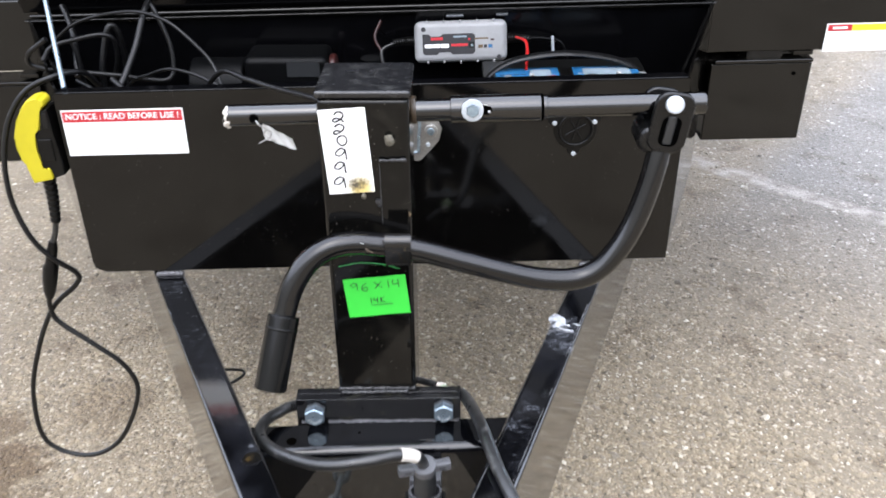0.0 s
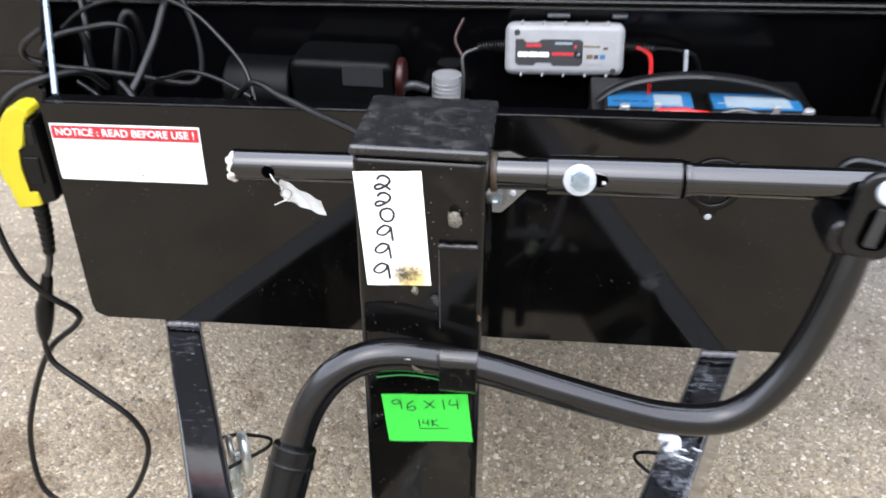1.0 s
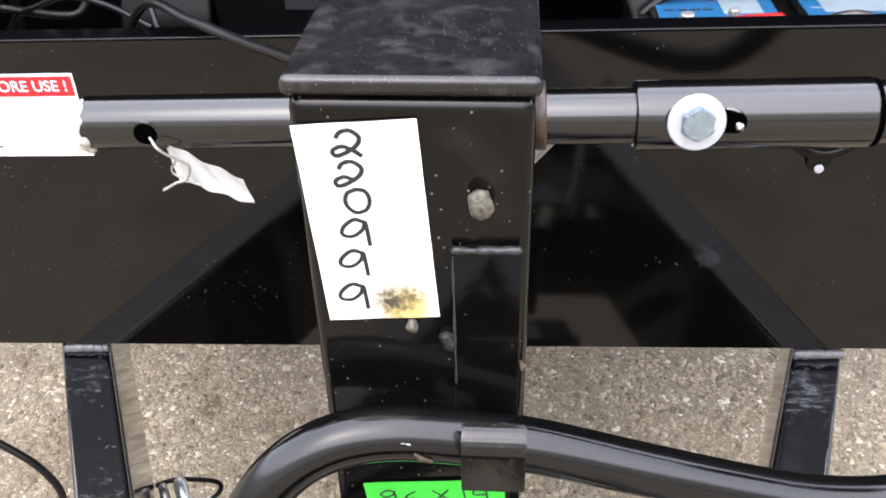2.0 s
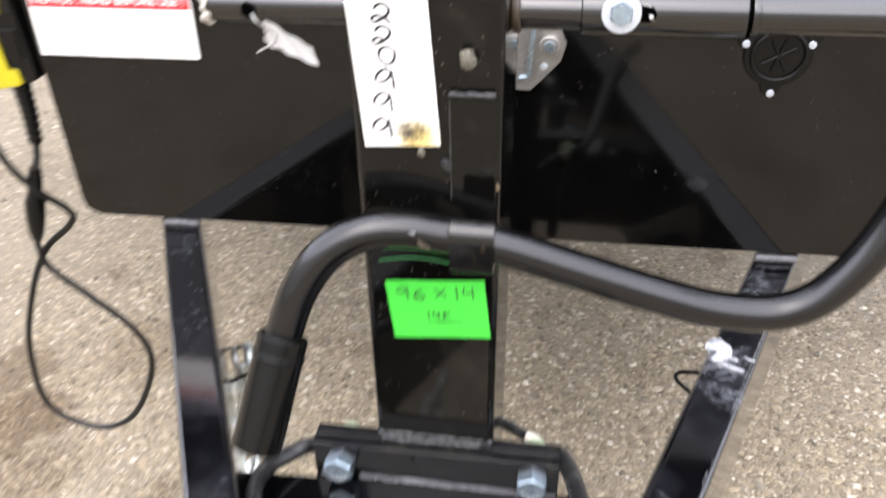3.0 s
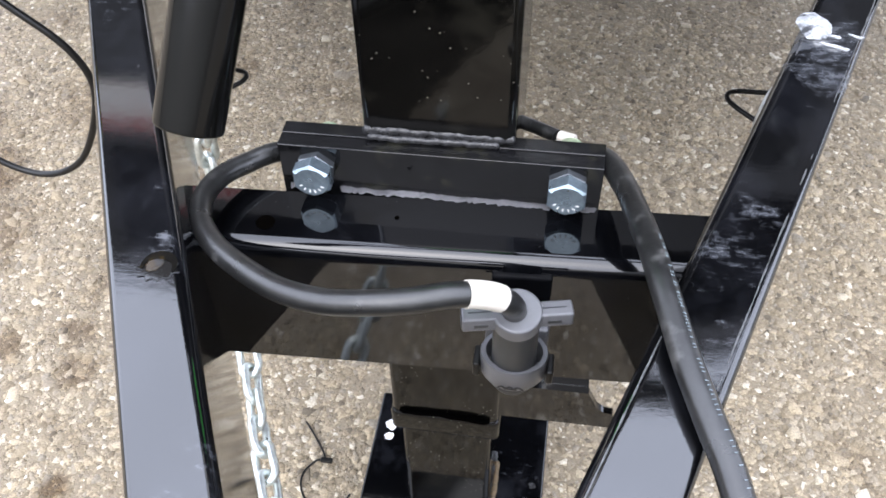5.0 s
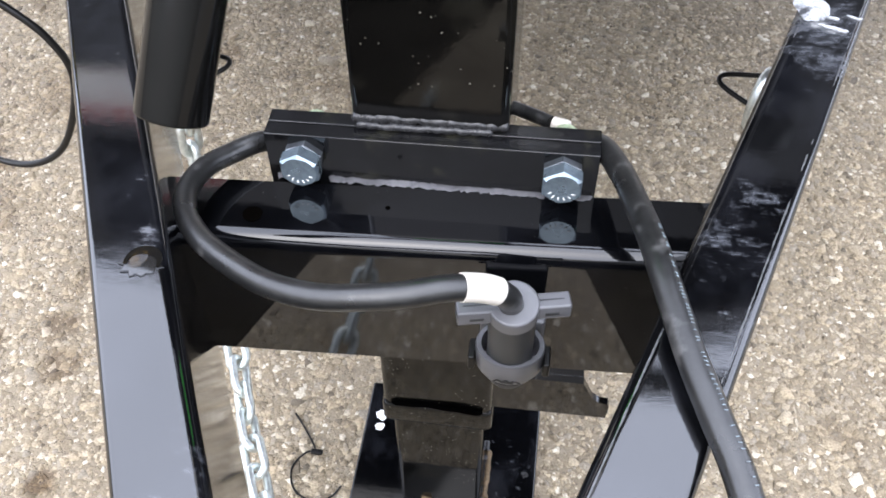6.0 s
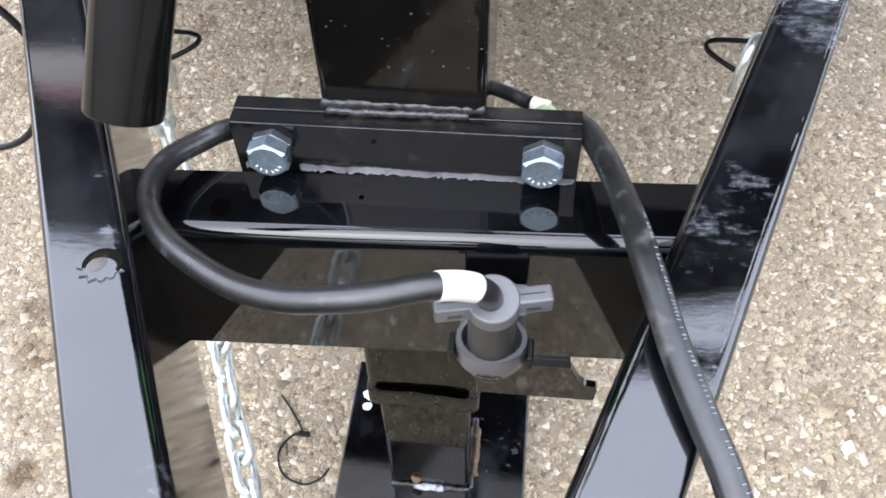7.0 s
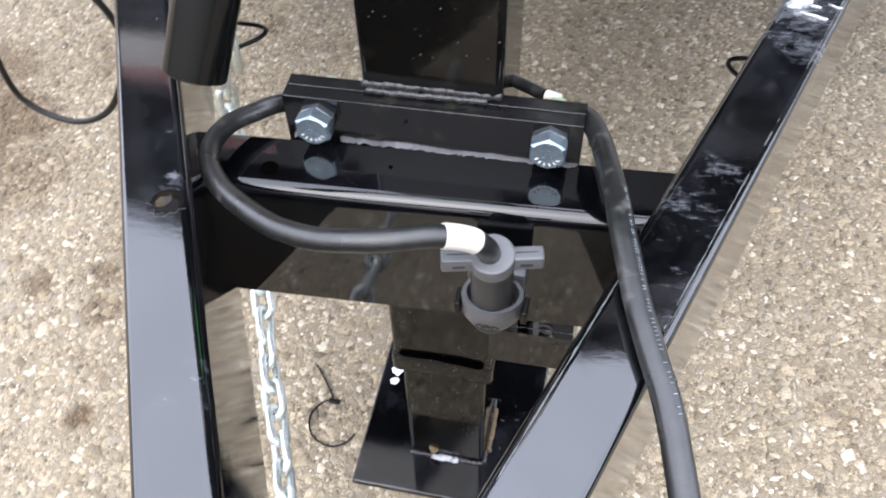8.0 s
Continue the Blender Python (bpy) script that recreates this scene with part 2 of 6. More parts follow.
def worn_paint(name, ior, rubs, haze, turn, height=0.6):
    """Gloss black paint with rubbed, scratched places; rubs: (x, y, radius, strength) seen from above; turn: the way of the scratches."""
    m = bpy.data.materials.new(name)
    m.use_nodes = True
    nt = m.node_tree
    b = nt.nodes["Principled BSDF"]
    geo = nt.nodes.new("ShaderNodeNewGeometry")

    def calc(op, a, c=0.0, d=0.0):
        n = nt.nodes.new("ShaderNodeMath")
        n.operation, n.use_clamp = op, False
        for k, v in enumerate((a, c, d)):
            if isinstance(v, (int, float)):
                n.inputs[k].default_value = v
            else:
                nt.links.new(v, n.inputs[k])
        return n.outputs[0]

    def remap(v, lo, hi, to0=0.0, to1=1.0):
        r = nt.nodes.new("ShaderNodeMapRange")
        for key, k in (("From Min", lo), ("From Max", hi), ("To Min", to0), ("To Max", to1)):
            r.inputs[key].default_value = k
        nt.links.new(v, r.inputs["Value"])
        return r.outputs["Result"]

    def noise_tex(scale, stretch=(1, 1, 1), detail=5.0):
        mp = nt.nodes.new("ShaderNodeMapping")
        mp.inputs["Rotation"].default_value = (0, 0, turn)
        mp.inputs["Scale"].default_value = stretch
        nt.links.new(geo.outputs["Position"], mp.inputs["Vector"])
        n = nt.nodes.new("ShaderNodeTexNoise")
        n.inputs["Scale"].default_value, n.inputs["Detail"].default_value, n.inputs["Roughness"].default_value = scale, detail, 0.65
        nt.links.new(mp.outputs["Vector"], n.inputs["Vector"])
        return n.outputs["Fac"]

    def blend(fac, a, c):
        x = nt.nodes.new("ShaderNodeMix")
        x.data_type = "RGBA"
        nt.links.new(fac, x.inputs["Factor"])
        for key, v in (("A", a), ("B", c)):
            if isinstance(v, tuple):
                x.inputs[key].default_value = (*v, 1)
            else:
                nt.links.new(v, x.inputs[key])
        return x.outputs["Result"]

    ragged = noise_tex(120, detail=7.0)
    streaks = noise_tex(75, (1, 3.4, 1), 7.0)
    zone = None
    for rx, ry, rad, amount in rubs:
        d = nt.nodes.new("ShaderNodeVectorMath")
        d.operation = "DISTANCE"
        flat = nt.nodes.new("ShaderNodeVectorMath")
        flat.operation = "MULTIPLY"
        nt.links.new(geo.outputs["Position"], flat.inputs[0])
        flat.inputs[1].default_value = (1, 1, 1)
        nt.links.new(flat.outputs["Vector"], d.inputs[0])
        d.inputs[1].default_value = (rx, ry, height)
        near = remap(d.outputs["Value"], 0.0, rad, amount, 0.0)
        zone = near if zone is None else calc("MAXIMUM", zone, near)
    mask = calc("ADD", calc("MULTIPLY", streaks, 0.5), calc("MULTIPLY", ragged, 0.55))
    mask = calc("ADD", mask, calc("MULTIPLY", zone, 0.3))
    worn = remap(mask, 0.65, 0.8)
    bare = remap(mask, 0.84, 0.94)
    hz = remap(noise_tex(14), 0.48, 0.7, 0.0, haze)
    col = blend(hz, (0.0014, 0.0015, 0.0019), (0.014, 0.0147, 0.018))
    col = blend(worn, col, (0.048, 0.051, 0.058))
    col = blend(bare, col, (0.34, 0.34, 0.33))
    nt.links.new(col, b.inputs["Base Color"])
    rough = calc("ADD", calc("MULTIPLY", worn, 0.3), calc("MULTIPLY_ADD", hz, 0.12, 0.045))
    nt.links.new(rough, b.inputs["Roughness"])
    b.inputs["IOR"].default_value = ior
    bp = nt.nodes.new("ShaderNodeBump")
    bp.inputs["Strength"].default_value, bp.inputs["Distance"].default_value = 0.11, 0.0006
    nt.links.new(mask, bp.inputs["Height"])
    nt.links.new(bp.outputs["Normal"], b.inputs["Normal"])
    return m


def label_paper():
    """White paper with one yellow-brown scorch near its lower edge."""
    m = material("white_paper_with_scorch", (0.84, 0.84, 0.82), 0.55, vary=0.02)
    nt = m.node_tree
    b = nt.nodes["Principled BSDF"]
    plain = b.inputs["Base Color"].links[0].from_socket
    geo = nt.nodes.new("ShaderNodeNewGeometry")
    n = nt.nodes.new("ShaderNodeTexNoise")
    n.inputs["Scale"].default_value, n.inputs["Detail"].default_value = 330.0, 5.0
    nt.links.new(geo.outputs["Position"], n.inputs["Vector"])

    def spot(centre, r0, r1, wob):
        d = nt.nodes.new("ShaderNodeVectorMath")
        d.operation = "DISTANCE"
        nt.links.new(geo.outputs["Position"], d.inputs[0])
        d.inputs[1].default_value = centre
        a = nt.nodes.new("ShaderNodeMath")
        a.operation = "MULTIPLY_ADD"
        nt.links.new(n.outputs["Fac"], a.inputs[0])
        a.inputs[1].default_value = wob
        nt.links.new(d.outputs["Value"], a.inputs[2])
        r = nt.nodes.new("ShaderNodeMapRange")
        for key, k in (("From Min", r0 + wob / 2), ("From Max", r1 + wob / 2), ("To Min", 1.0), ("To Max", 0.0)):
            r.inputs[key].default_value = k
        nt.links.new(a.outputs[0], r.inputs["Value"])
        return r.outputs["Result"]

    col = plain
    for fac, tint in ((spot((-0.0925, 0.8784, 0.8805), 0.007, 0.019, 0.006), (0.6, 0.46, 0.17)), (spot((-0.0985, 0.8784, 0.885), 0.002, 0.0115, 0.02), (0.06, 0.05, 0.035)),
                      (spot((-0.09, 0.8784, 0.8875), 0.0, 0.0085, 0.018), (0.14, 0.11, 0.05))):
        x = nt.nodes.new("ShaderNodeMix")
        x.data_type = "RGBA"
        nt.links.new(fac, x.inputs["Factor"])
        nt.links.new(col, x.inputs["A"])
        x.inputs["B"].default_value = (*tint, 1)
        col = x.outputs["Result"]
    nt.links.new(col, b.inputs["Base Color"])
    return m


M["label_paper"] = label_paper()
RUBS = ((0.160, 1.0, 0.05, 1.2), (0.168, 0.955, 0.03, 1.1), (0.15, 0.965, 0.03, 0.9), (0.085, 0.795, 0.05, 0.52), (0.108, 0.828, 0.03, 0.6), (0.21, 1.12, 0.06, 0.75), (0.107, 0.72, 0.05, 0.6), (0.02, 0.5, 0.05, 0.3))
M["scuffed_paint"] = worn_paint("scuffed_black_beam_paint", PAINT_IOR, RUBS, 0.5, radians(-19.5))
M["beam_paint"] = worn_paint("gloss_black_beam_paint", PAINT_IOR, ((-0.229, 0.7625, 0.018, 1.15), (-0.2435, 0.80, 0.026, 0.4), (-0.36, 1.0, 0.05, 0.45), (-0.42, 1.13, 0.05, 0.6), (-0.15, 0.62, 0.05, 0.35)), 0.45, radians(26))
M["foot_paint"] = worn_paint("dusty_black_foot_paint", 1.6, ((-0.18, 0.9, 0.12, 0.05), (0.0, 0.95, 0.08, 0.3)), 0.9, 0.3, 0.01)


STAINS = ((-0.955, 1.335, 0.13, 0.85), (-0.85, 1.22, 0.09, 0.6), (-1.02, 1.46, 0.1, 0.7), (-0.908, 1.065, 0.035, 0.8), (-0.711, 1.036, 0.03, 0.7), (-0.601, 1.013, 0.035, 0.6),
          (-0.627, 1.072, 0.03, 0.6), (-0.557, 0.854, 0.022, 0.95), (-0.572, 1.67, 0.03, 0.6), (-0.78, 1.55, 0.11, 0.45))


def stained(nt, pos, col):
    """Brown oil and damp stains on the yard, each with its own place and size."""
    def calc(op, a, c):
        n = nt.nodes.new("ShaderNodeMath")
        n.operation = op
        for k, v in enumerate((a, c)):
            if isinstance(v, (int, float)):
                n.inputs[k].default_value = v
            else:
                nt.links.new(v, n.inputs[k])
        return n.outputs[0]

    def remap(v, lo, hi, to0=0.0, to1=1.0):
        r = nt.nodes.new("ShaderNodeMapRange")
        for key, k in (("From Min", lo), ("From Max", hi), ("To Min", to0), ("To Max", to1)):
            r.inputs[key].default_value = k
        nt.links.new(v, r.inputs["Value"])
        return r.outputs["Result"]

    def noise_tex(scale, detail=5.0):
        n = nt.nodes.new("ShaderNodeTexNoise")
        n.inputs["Scale"].default_value, n.inputs["Detail"].default_value = scale, detail
        nt.links.new(pos, n.inputs["Vector"])
        return n.outputs["Fac"]

    def across(nx, ny, wobble):
        d = nt.nodes.new("ShaderNodeVectorMath")
        d.operation = "DOT_PRODUCT"
        nt.links.new(pos, d.inputs[0])
        d.inputs[1].default_value = (nx, ny, 0)
        return calc("ADD", d.outputs["Value"], calc("MULTIPLY", calc("SUBTRACT", drift, 0.5), wobble))

    # greyer old asphalt away to one side, with a pale worn seam along it
    drift = noise_tex(6.0)
    seam, verge = across(0.677, 0.736, 0.12), across(0.784, -0.62, 0.15)
    old = calc("MULTIPLY", remap(seam, 2.2, 2.9, 0.35, 1.0), remap(verge, -1.0, -0.82, 0.3, 1.0))
    old = calc("MULTIPLY", old, remap(seam, 1.4, 2.3))
    hsv = nt.nodes.new("ShaderNodeHueSaturation")
    hsv.inputs["Saturation"].default_value, hsv.inputs["Value"].default_value = 0.35, 0.9
    nt.links.new(col, hsv.inputs["Color"])
    grey = nt.nodes.new("ShaderNodeMix")
    grey.data_type = "RGBA"
    nt.links.new(old, grey.inputs["Factor"])
    nt.links.new(col, grey.inputs["A"])
    nt.links.new(hsv.outputs["Color"], grey.inputs["B"])
    band = calc("MULTIPLY", remap(seam, 2.685, 2.715), remap(seam, 2.755, 2.8, 1.0, 0.0))
    band = calc("MULTIPLY", calc("MULTIPLY", band, remap(noise_tex(16.0), 0.36, 0.58, 0.1, 0.75)), remap(verge, -1.35, -1.05))
    pale = nt.nodes.new("ShaderNodeMix")
    pale.data_type = "RGBA"
    nt.links.new(band, pale.inputs["Factor"])
    nt.links.new(grey.outputs["Result"], pale.inputs["A"])
    pale.inputs["B"].default_value = (0.38, 0.35, 0.31, 1)
    col = pale.outputs["Result"]
    # ground colour lifted behind the tongue, offsetting the trailer's shade there
    lift = nt.nodes.new("ShaderNodeMix")
    lift.data_type, lift.blend_type = "RGBA", "MULTIPLY"
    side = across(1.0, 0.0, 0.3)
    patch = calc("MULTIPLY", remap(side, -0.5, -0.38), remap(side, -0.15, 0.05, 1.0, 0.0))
    nt.links.new(calc("MULTIPLY", patch, remap(across(0.0, 1.0, 0.3), 1.05, 1.3)), lift.inputs["Factor"])
    nt.links.new(col, lift.inputs["A"])
    lift.inputs["B"].default_value = (1.2, 1.19, 1.18, 1)
    col = lift.outputs["Result"]
    edge = noise_tex(22.0)
    total = remap(noise_tex(7.0), 0.58, 0.7, 0.0, 0.5)
    for sx, sy, rad, amount in STAINS:
        d = nt.nodes.new("ShaderNodeVectorMath")
        d.operation = "DISTANCE"
        nt.links.new(pos, d.inputs[0])
        d.inputs[1].default_value = (sx, sy, 0)
        near = calc("ADD", d.outputs["Value"], calc("MULTIPLY", calc("SUBTRACT", edge, 0.5), rad * 1.6))
        total = calc("MAXIMUM", total, remap(near, rad * 0.55, rad * 1.15, amount, 0.0))
    x = nt.nodes.new("ShaderNodeMix")
    x.data_type, x.blend_type = "RGBA", "MULTIPLY"
    nt.links.new(total, x.inputs["Factor"])
    nt.links.new(col, x.inputs["A"])
    x.inputs["B"].default_value = (0.40, 0.32, 0.23, 1)
    return x.outputs["Result"]


def ground_material():
    m = bpy.data.materials.new("gravelly_asphalt")
    m.use_nodes = True
    nt = m.node_tree
    b = nt.nodes["Principled BSDF"]
    geo = nt.nodes.new("ShaderNodeNewGeometry")

    def node(kind, **inputs):
        n = nt.nodes.new(kind)
        for key, v in inputs.items():
            key = key.replace("_", " ")
            if hasattr(v, "is_linked"):
                nt.links.new(v, n.inputs[key])
            else:
                n.inputs[key].default_value = v
        return n

    def mix(fac, a, c, blend="MIX"):
        x = nt.nodes.new("ShaderNodeMix")
        x.data_type, x.blend_type = "RGBA", blend
        for key, v in (("Factor", fac), ("A", a), ("B", c)):
            if isinstance(v, (int, float)):
                x.inputs[key].default_value = v
            elif isinstance(v, tuple):
                x.inputs[key].default_value = (*v, 1)
            else:
                nt.links.new(v, x.inputs[key])
        return x.outputs["Result"]

    pos = geo.outputs["Position"]
    grit = node("ShaderNodeTexNoise", Vector=pos, Scale=420.0, Detail=3.0).outputs["Fac"]
    clod = node("ShaderNodeTexNoise", Vector=pos, Scale=60.0, Detail=4.0).outputs["Fac"]
    patch = node("ShaderNodeTexNoise", Vector=pos, Scale=3.0, Detail=5.0).outputs["Fac"]
    warp = node("ShaderNodeTexNoise", Vector=pos, Scale=130.0, Detail=2.0)
    bent = nt.nodes.new("ShaderNodeVectorMath")
    bent.operation = "MULTIPLY_ADD"
    nt.links.new(warp.outputs["Color"], bent.inputs[0])
    bent.inputs[1].default_value = (0.006, 0.006, 0.0)
    nt.links.new(pos, bent.inputs[2])
    cells = node("ShaderNodeTexVoronoi", Vector=bent.outputs["Vector"], Scale=105.0)
    rims = nt.nodes.new("ShaderNodeTexVoronoi")
    rims.feature = "DISTANCE_TO_EDGE"
    rims.inputs["Scale"].default_value = 105.0
    nt.links.new(bent.outputs["Vector"], rims.inputs["Vector"])
    r1 = node("ShaderNodeMapRange", Value=grit, From_Min=0.3, From_Max=0.7).outputs["Result"]
    col = mix(r1, (0.15, 0.121, 0.082), (0.242, 0.199, 0.141))
    sr = node("ShaderNodeSeparateColor", Color=cells.outputs["Color"])
    body = node("ShaderNodeMapRange", Value=rims.outputs["Distance"], From_Min=0.03, From_Max=0.13, To_Min=0.0, To_Max=0.9).outputs["Result"]
    shown = node("ShaderNodeMapRange", Value=sr.outputs["Green"], From_Min=0.4, From_Max=0.6).outputs["Result"]
    face = mix(1.0, body, shown, "MULTIPLY")
    col = mix(face, col, mix(0.6, stone_ramp(nt, sr.outputs["Red"]), grit, "OVERLAY"))
    dk = node("ShaderNodeMapRange", Value=clod, From_Min=0.56, From_Max=0.72, To_Min=0.0, To_Max=0.55).outputs["Result"]
    col = mix(dk, col, (0.08, 0.062, 0.04))
    br = node("ShaderNodeMapRange", Value=patch, From_Min=0.5, From_Max=0.66, To_Min=0.0, To_Max=0.45).outputs["Result"]
    col = mix(br, col, (0.11, 0.083, 0.053))
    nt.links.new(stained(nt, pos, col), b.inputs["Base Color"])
    b.inputs["Roughness"].default_value = 0.92
    bp = node("ShaderNodeBump", Strength=0.8, Distance=0.003, Height=mix(0.6, grit, face))
    nt.links.new(bp.outputs["Normal"], b.inputs["Normal"])
    return m


STONE_STOPS = ((0.0, (0.101, 0.083, 0.058)), (0.07, (0.146, 0.114, 0.074)), (0.2, (0.197, 0.157, 0.103)), (0.36, (0.242, 0.197, 0.133)), (0.5, (0.202, 0.173, 0.132)),
               (0.64, (0.265, 0.217, 0.147)), (0.8, (0.288, 0.232, 0.152)), (0.93, (0.343, 0.292, 0.211)), (1.0, (0.485, 0.438, 0.352)))


def stone_ramp(nt, value):
    """Cream, ochre, grey and brown crushed stone, one colour for each piece."""
    ramp = nt.nodes.new("ShaderNodeValToRGB")
    cr = ramp.color_ramp
    cr.elements[0].position, cr.elements[0].color = 0.0, (*STONE_STOPS[0][1], 1)
    cr.elements[1].position, cr.elements[1].color = 1.0, (*STONE_STOPS[-1][1], 1)
    for p, c in STONE_STOPS[1:-1]:
        cr.elements.new(p).color = (*c, 1)
    nt.links.new(value, ramp.inputs[0])
    return ramp.outputs["Color"]


def stone_material():
    m = bpy.data.materials.new("crushed_stone")
    m.use_nodes = True
    nt = m.node_tree
    b = nt.nodes["Principled BSDF"]
    geo = nt.nodes.new("ShaderNodeNewGeometry")
    col = stone_ramp(nt, geo.outputs["Random Per Island"])
    n = nt.nodes.new("ShaderNodeTexNoise")
    n.inputs["Scale"].default_value, n.inputs["Detail"].default_value = 420.0, 4.0
    nt.links.new(geo.outputs["Position"], n.inputs["Vector"])
    x = nt.nodes.new("ShaderNodeMix")
    x.data_type, x.blend_type = "RGBA", "OVERLAY"
    x.inputs["Factor"].default_value = 0.8
    nt.links.new(col, x.inputs["A"])
    nt.links.new(n.outputs["Fac"], x.inputs["B"])
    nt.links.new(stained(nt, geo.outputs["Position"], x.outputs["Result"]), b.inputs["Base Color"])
    b.inputs["Roughness"].default_value = 0.85
    bp = nt.nodes.new("ShaderNodeBump")
    bp.inputs["Strength"].default_value, bp.inputs["Distance"].default_value = 0.5, 0.0015
    nt.links.new(n.outputs["Fac"], bp.inputs["Height"])
    nt.links.new(bp.outputs["Normal"], b.inputs["Normal"])
    return m


M["ground"] = ground_material()
M["stone"] = stone_material()


# ---------------------------------------------------------------- building helpers
REST = {}
LEAN_X, LEAN_K = -0.09, 0.024        # the trailer stands a little lower on one side


def leaned(bm):
    """Lets a mesh follow the trailer's slight lean."""
    for v in bm.verts:
        v.co.z += (v.co.x - LEAN_X) * LEAN_K
    return bm


def thing(name, base, label, category, group="", kind=""):
    ob = tagged(new(name), label, category, group, kind)
    ob.empty_display_size = 0.05
    ob.location = base
    REST[ob] = Vector(base)
    return ob


def to_object(name, bm, mat, smooth=True, angle=35, weighted=True):
    c = Vector((0, 0, 0))
    if bm.verts:
        lo = Vector([min(v.co[i] for v in bm.verts) for i in range(3)])
        hi = Vector([max(v.co[i] for v in bm.verts) for i in range(3)])
        c = (lo + hi) / 2
    bmesh.ops.recalc_face_normals(bm, faces=bm.faces)
    bmesh.ops.translate(bm, verts=bm.verts, vec=-c)
    me = bpy.data.meshes.new(name)
    bm.to_mesh(me)
    bm.free()
    me.materials.append(M[mat])
    if smooth:
        me.polygons.foreach_set("use_smooth", [True] * len(me.polygons))
        me.set_sharp_from_angle(angle=radians(angle))
    ob = new(name, me)
    if smooth and weighted:
        wn = ob.modifiers.new("normals", "WEIGHTED_NORMAL")
        wn.keep_sharp, wn.weight = True, 90
    ob.location = c
    REST[ob] = c
    return ob


def part(name, bm, mat, parent, label="", smooth=True, angle=50):
    """One mesh in world coordinates, hung under a thing or a part."""
    ob = to_object(name, bm, mat, smooth, angle)
    ob.parent = parent
    ob.matrix_parent_inverse = Matrix.Translation(-REST[parent])
    return tagged(ob, label)


def solo(name, bm, mat, label, category, group="", kind="", smooth=True):
    return tagged(to_object(name, bm, mat, smooth), label, category, group, kind)


def box(x0, x1, y0, y1, z0, z1, bevel=0.0, seg=2, bm=None):
    own = bmesh.new()
    bmesh.ops.create_cube(own, size=1.0)
    for v in own.verts:
        v.co = Vector(((x0 + x1) / 2 + v.co.x * (x1 - x0), (y0 + y1) / 2 + v.co.y * (y1 - y0), (z0 + z1) / 2 + v.co.z * (z1 - z0)))
    if bevel:
        bmesh.ops.bevel(own, geom=list(own.edges), offset=bevel, segments=seg, affect="EDGES", profile=0.5)
    return joined(bm, own)


def joined(bm, own):
    if bm is None:
        return own
    me = bpy.data.meshes.new("tmp")
    own.to_mesh(me)
    own.free()
    bm.from_mesh(me)
    bpy.data.meshes.remove(me)
    return bm


def turned(bm, m):
    bmesh.ops.transform(bm, matrix=m, verts=bm.verts)
    return bm


def spline(points, steps=8):
    """A smooth line (Catmull-Rom) through the points."""
    p = [Vector(q) for q in points]
    p = [p[0] * 2 - p[1]] + p + [p[-1] * 2 - p[-2]]
    out = []
    for i in range(1, len(p) - 2):
        a, b, c, d = p[i - 1:i + 3]
        for s in range(steps):
            t = s / steps
            out.append(0.5 * (2 * b + (c - a) * t + (2 * a - 5 * b + 4 * c - d) * t * t + (3 * b - a - 3 * c + d) * t ** 3))
    out.append(p[-2])
    return out


def sweep(line, radius, sides=12, closed=False, bm=None, caps=True):
    """A round bar along a line; radius: a number, or one for each point."""
    bm = bm or bmesh.new()
    n = len(line)
    up = Vector((0.13, 0.21, 0.97)).normalized()
    rings, nrm = [], None
    for i, p in enumerate(line):
        if closed:
            d = line[(i + 1) % n] - line[i - 1]
        else:
            d = line[min(i + 1, n - 1)] - line[max(i - 1, 0)]
        d = d.normalized()
        if nrm is None:
            nrm = d.cross(up).normalized()
        nrm = (nrm - d * nrm.dot(d)).normalized()
        side = d.cross(nrm)
        r = radius if isinstance(radius, (int, float)) else radius[i]
        rings.append([bm.verts.new(p + (nrm * math.cos(2 * math.pi * k / sides) + side * math.sin(2 * math.pi * k / sides)) * r) for k in range(sides)])
    for i in range(n if closed else n - 1):
        a, b = rings[i], rings[(i + 1) % n]
        off = 0
        if closed and i == n - 1:
            off = min(range(sides), key=lambda k: (a[0].co - b[k].co).length)
        for k in range(sides):
            bm.faces.new((a[k], a[(k + 1) % sides], b[(k + 1 + off) % sides], b[(k + off) % sides]))
    if caps and not closed:
        bm.faces.new(rings[0])
        bm.faces.new(list(reversed(rings[-1])))
    return bm


def rod(a, b, radius, sides=24, bevel=0.0, bm=None):
    """A round bar with softened ends."""
    a, b = Vector(a), Vector(b)
    d = (b - a).normalized()
    if bevel:
        pts, rad = [a, a + d * bevel * 0.3, a + d * bevel, b - d * bevel, b - d * bevel * 0.3, b], [radius - bevel, radius - bevel * 0.3, radius, radius, radius - bevel * 0.3, radius - bevel]
    else:
        pts, rad = [a, b], [radius, radius]
    return sweep(pts, rad, sides, bm=bm)


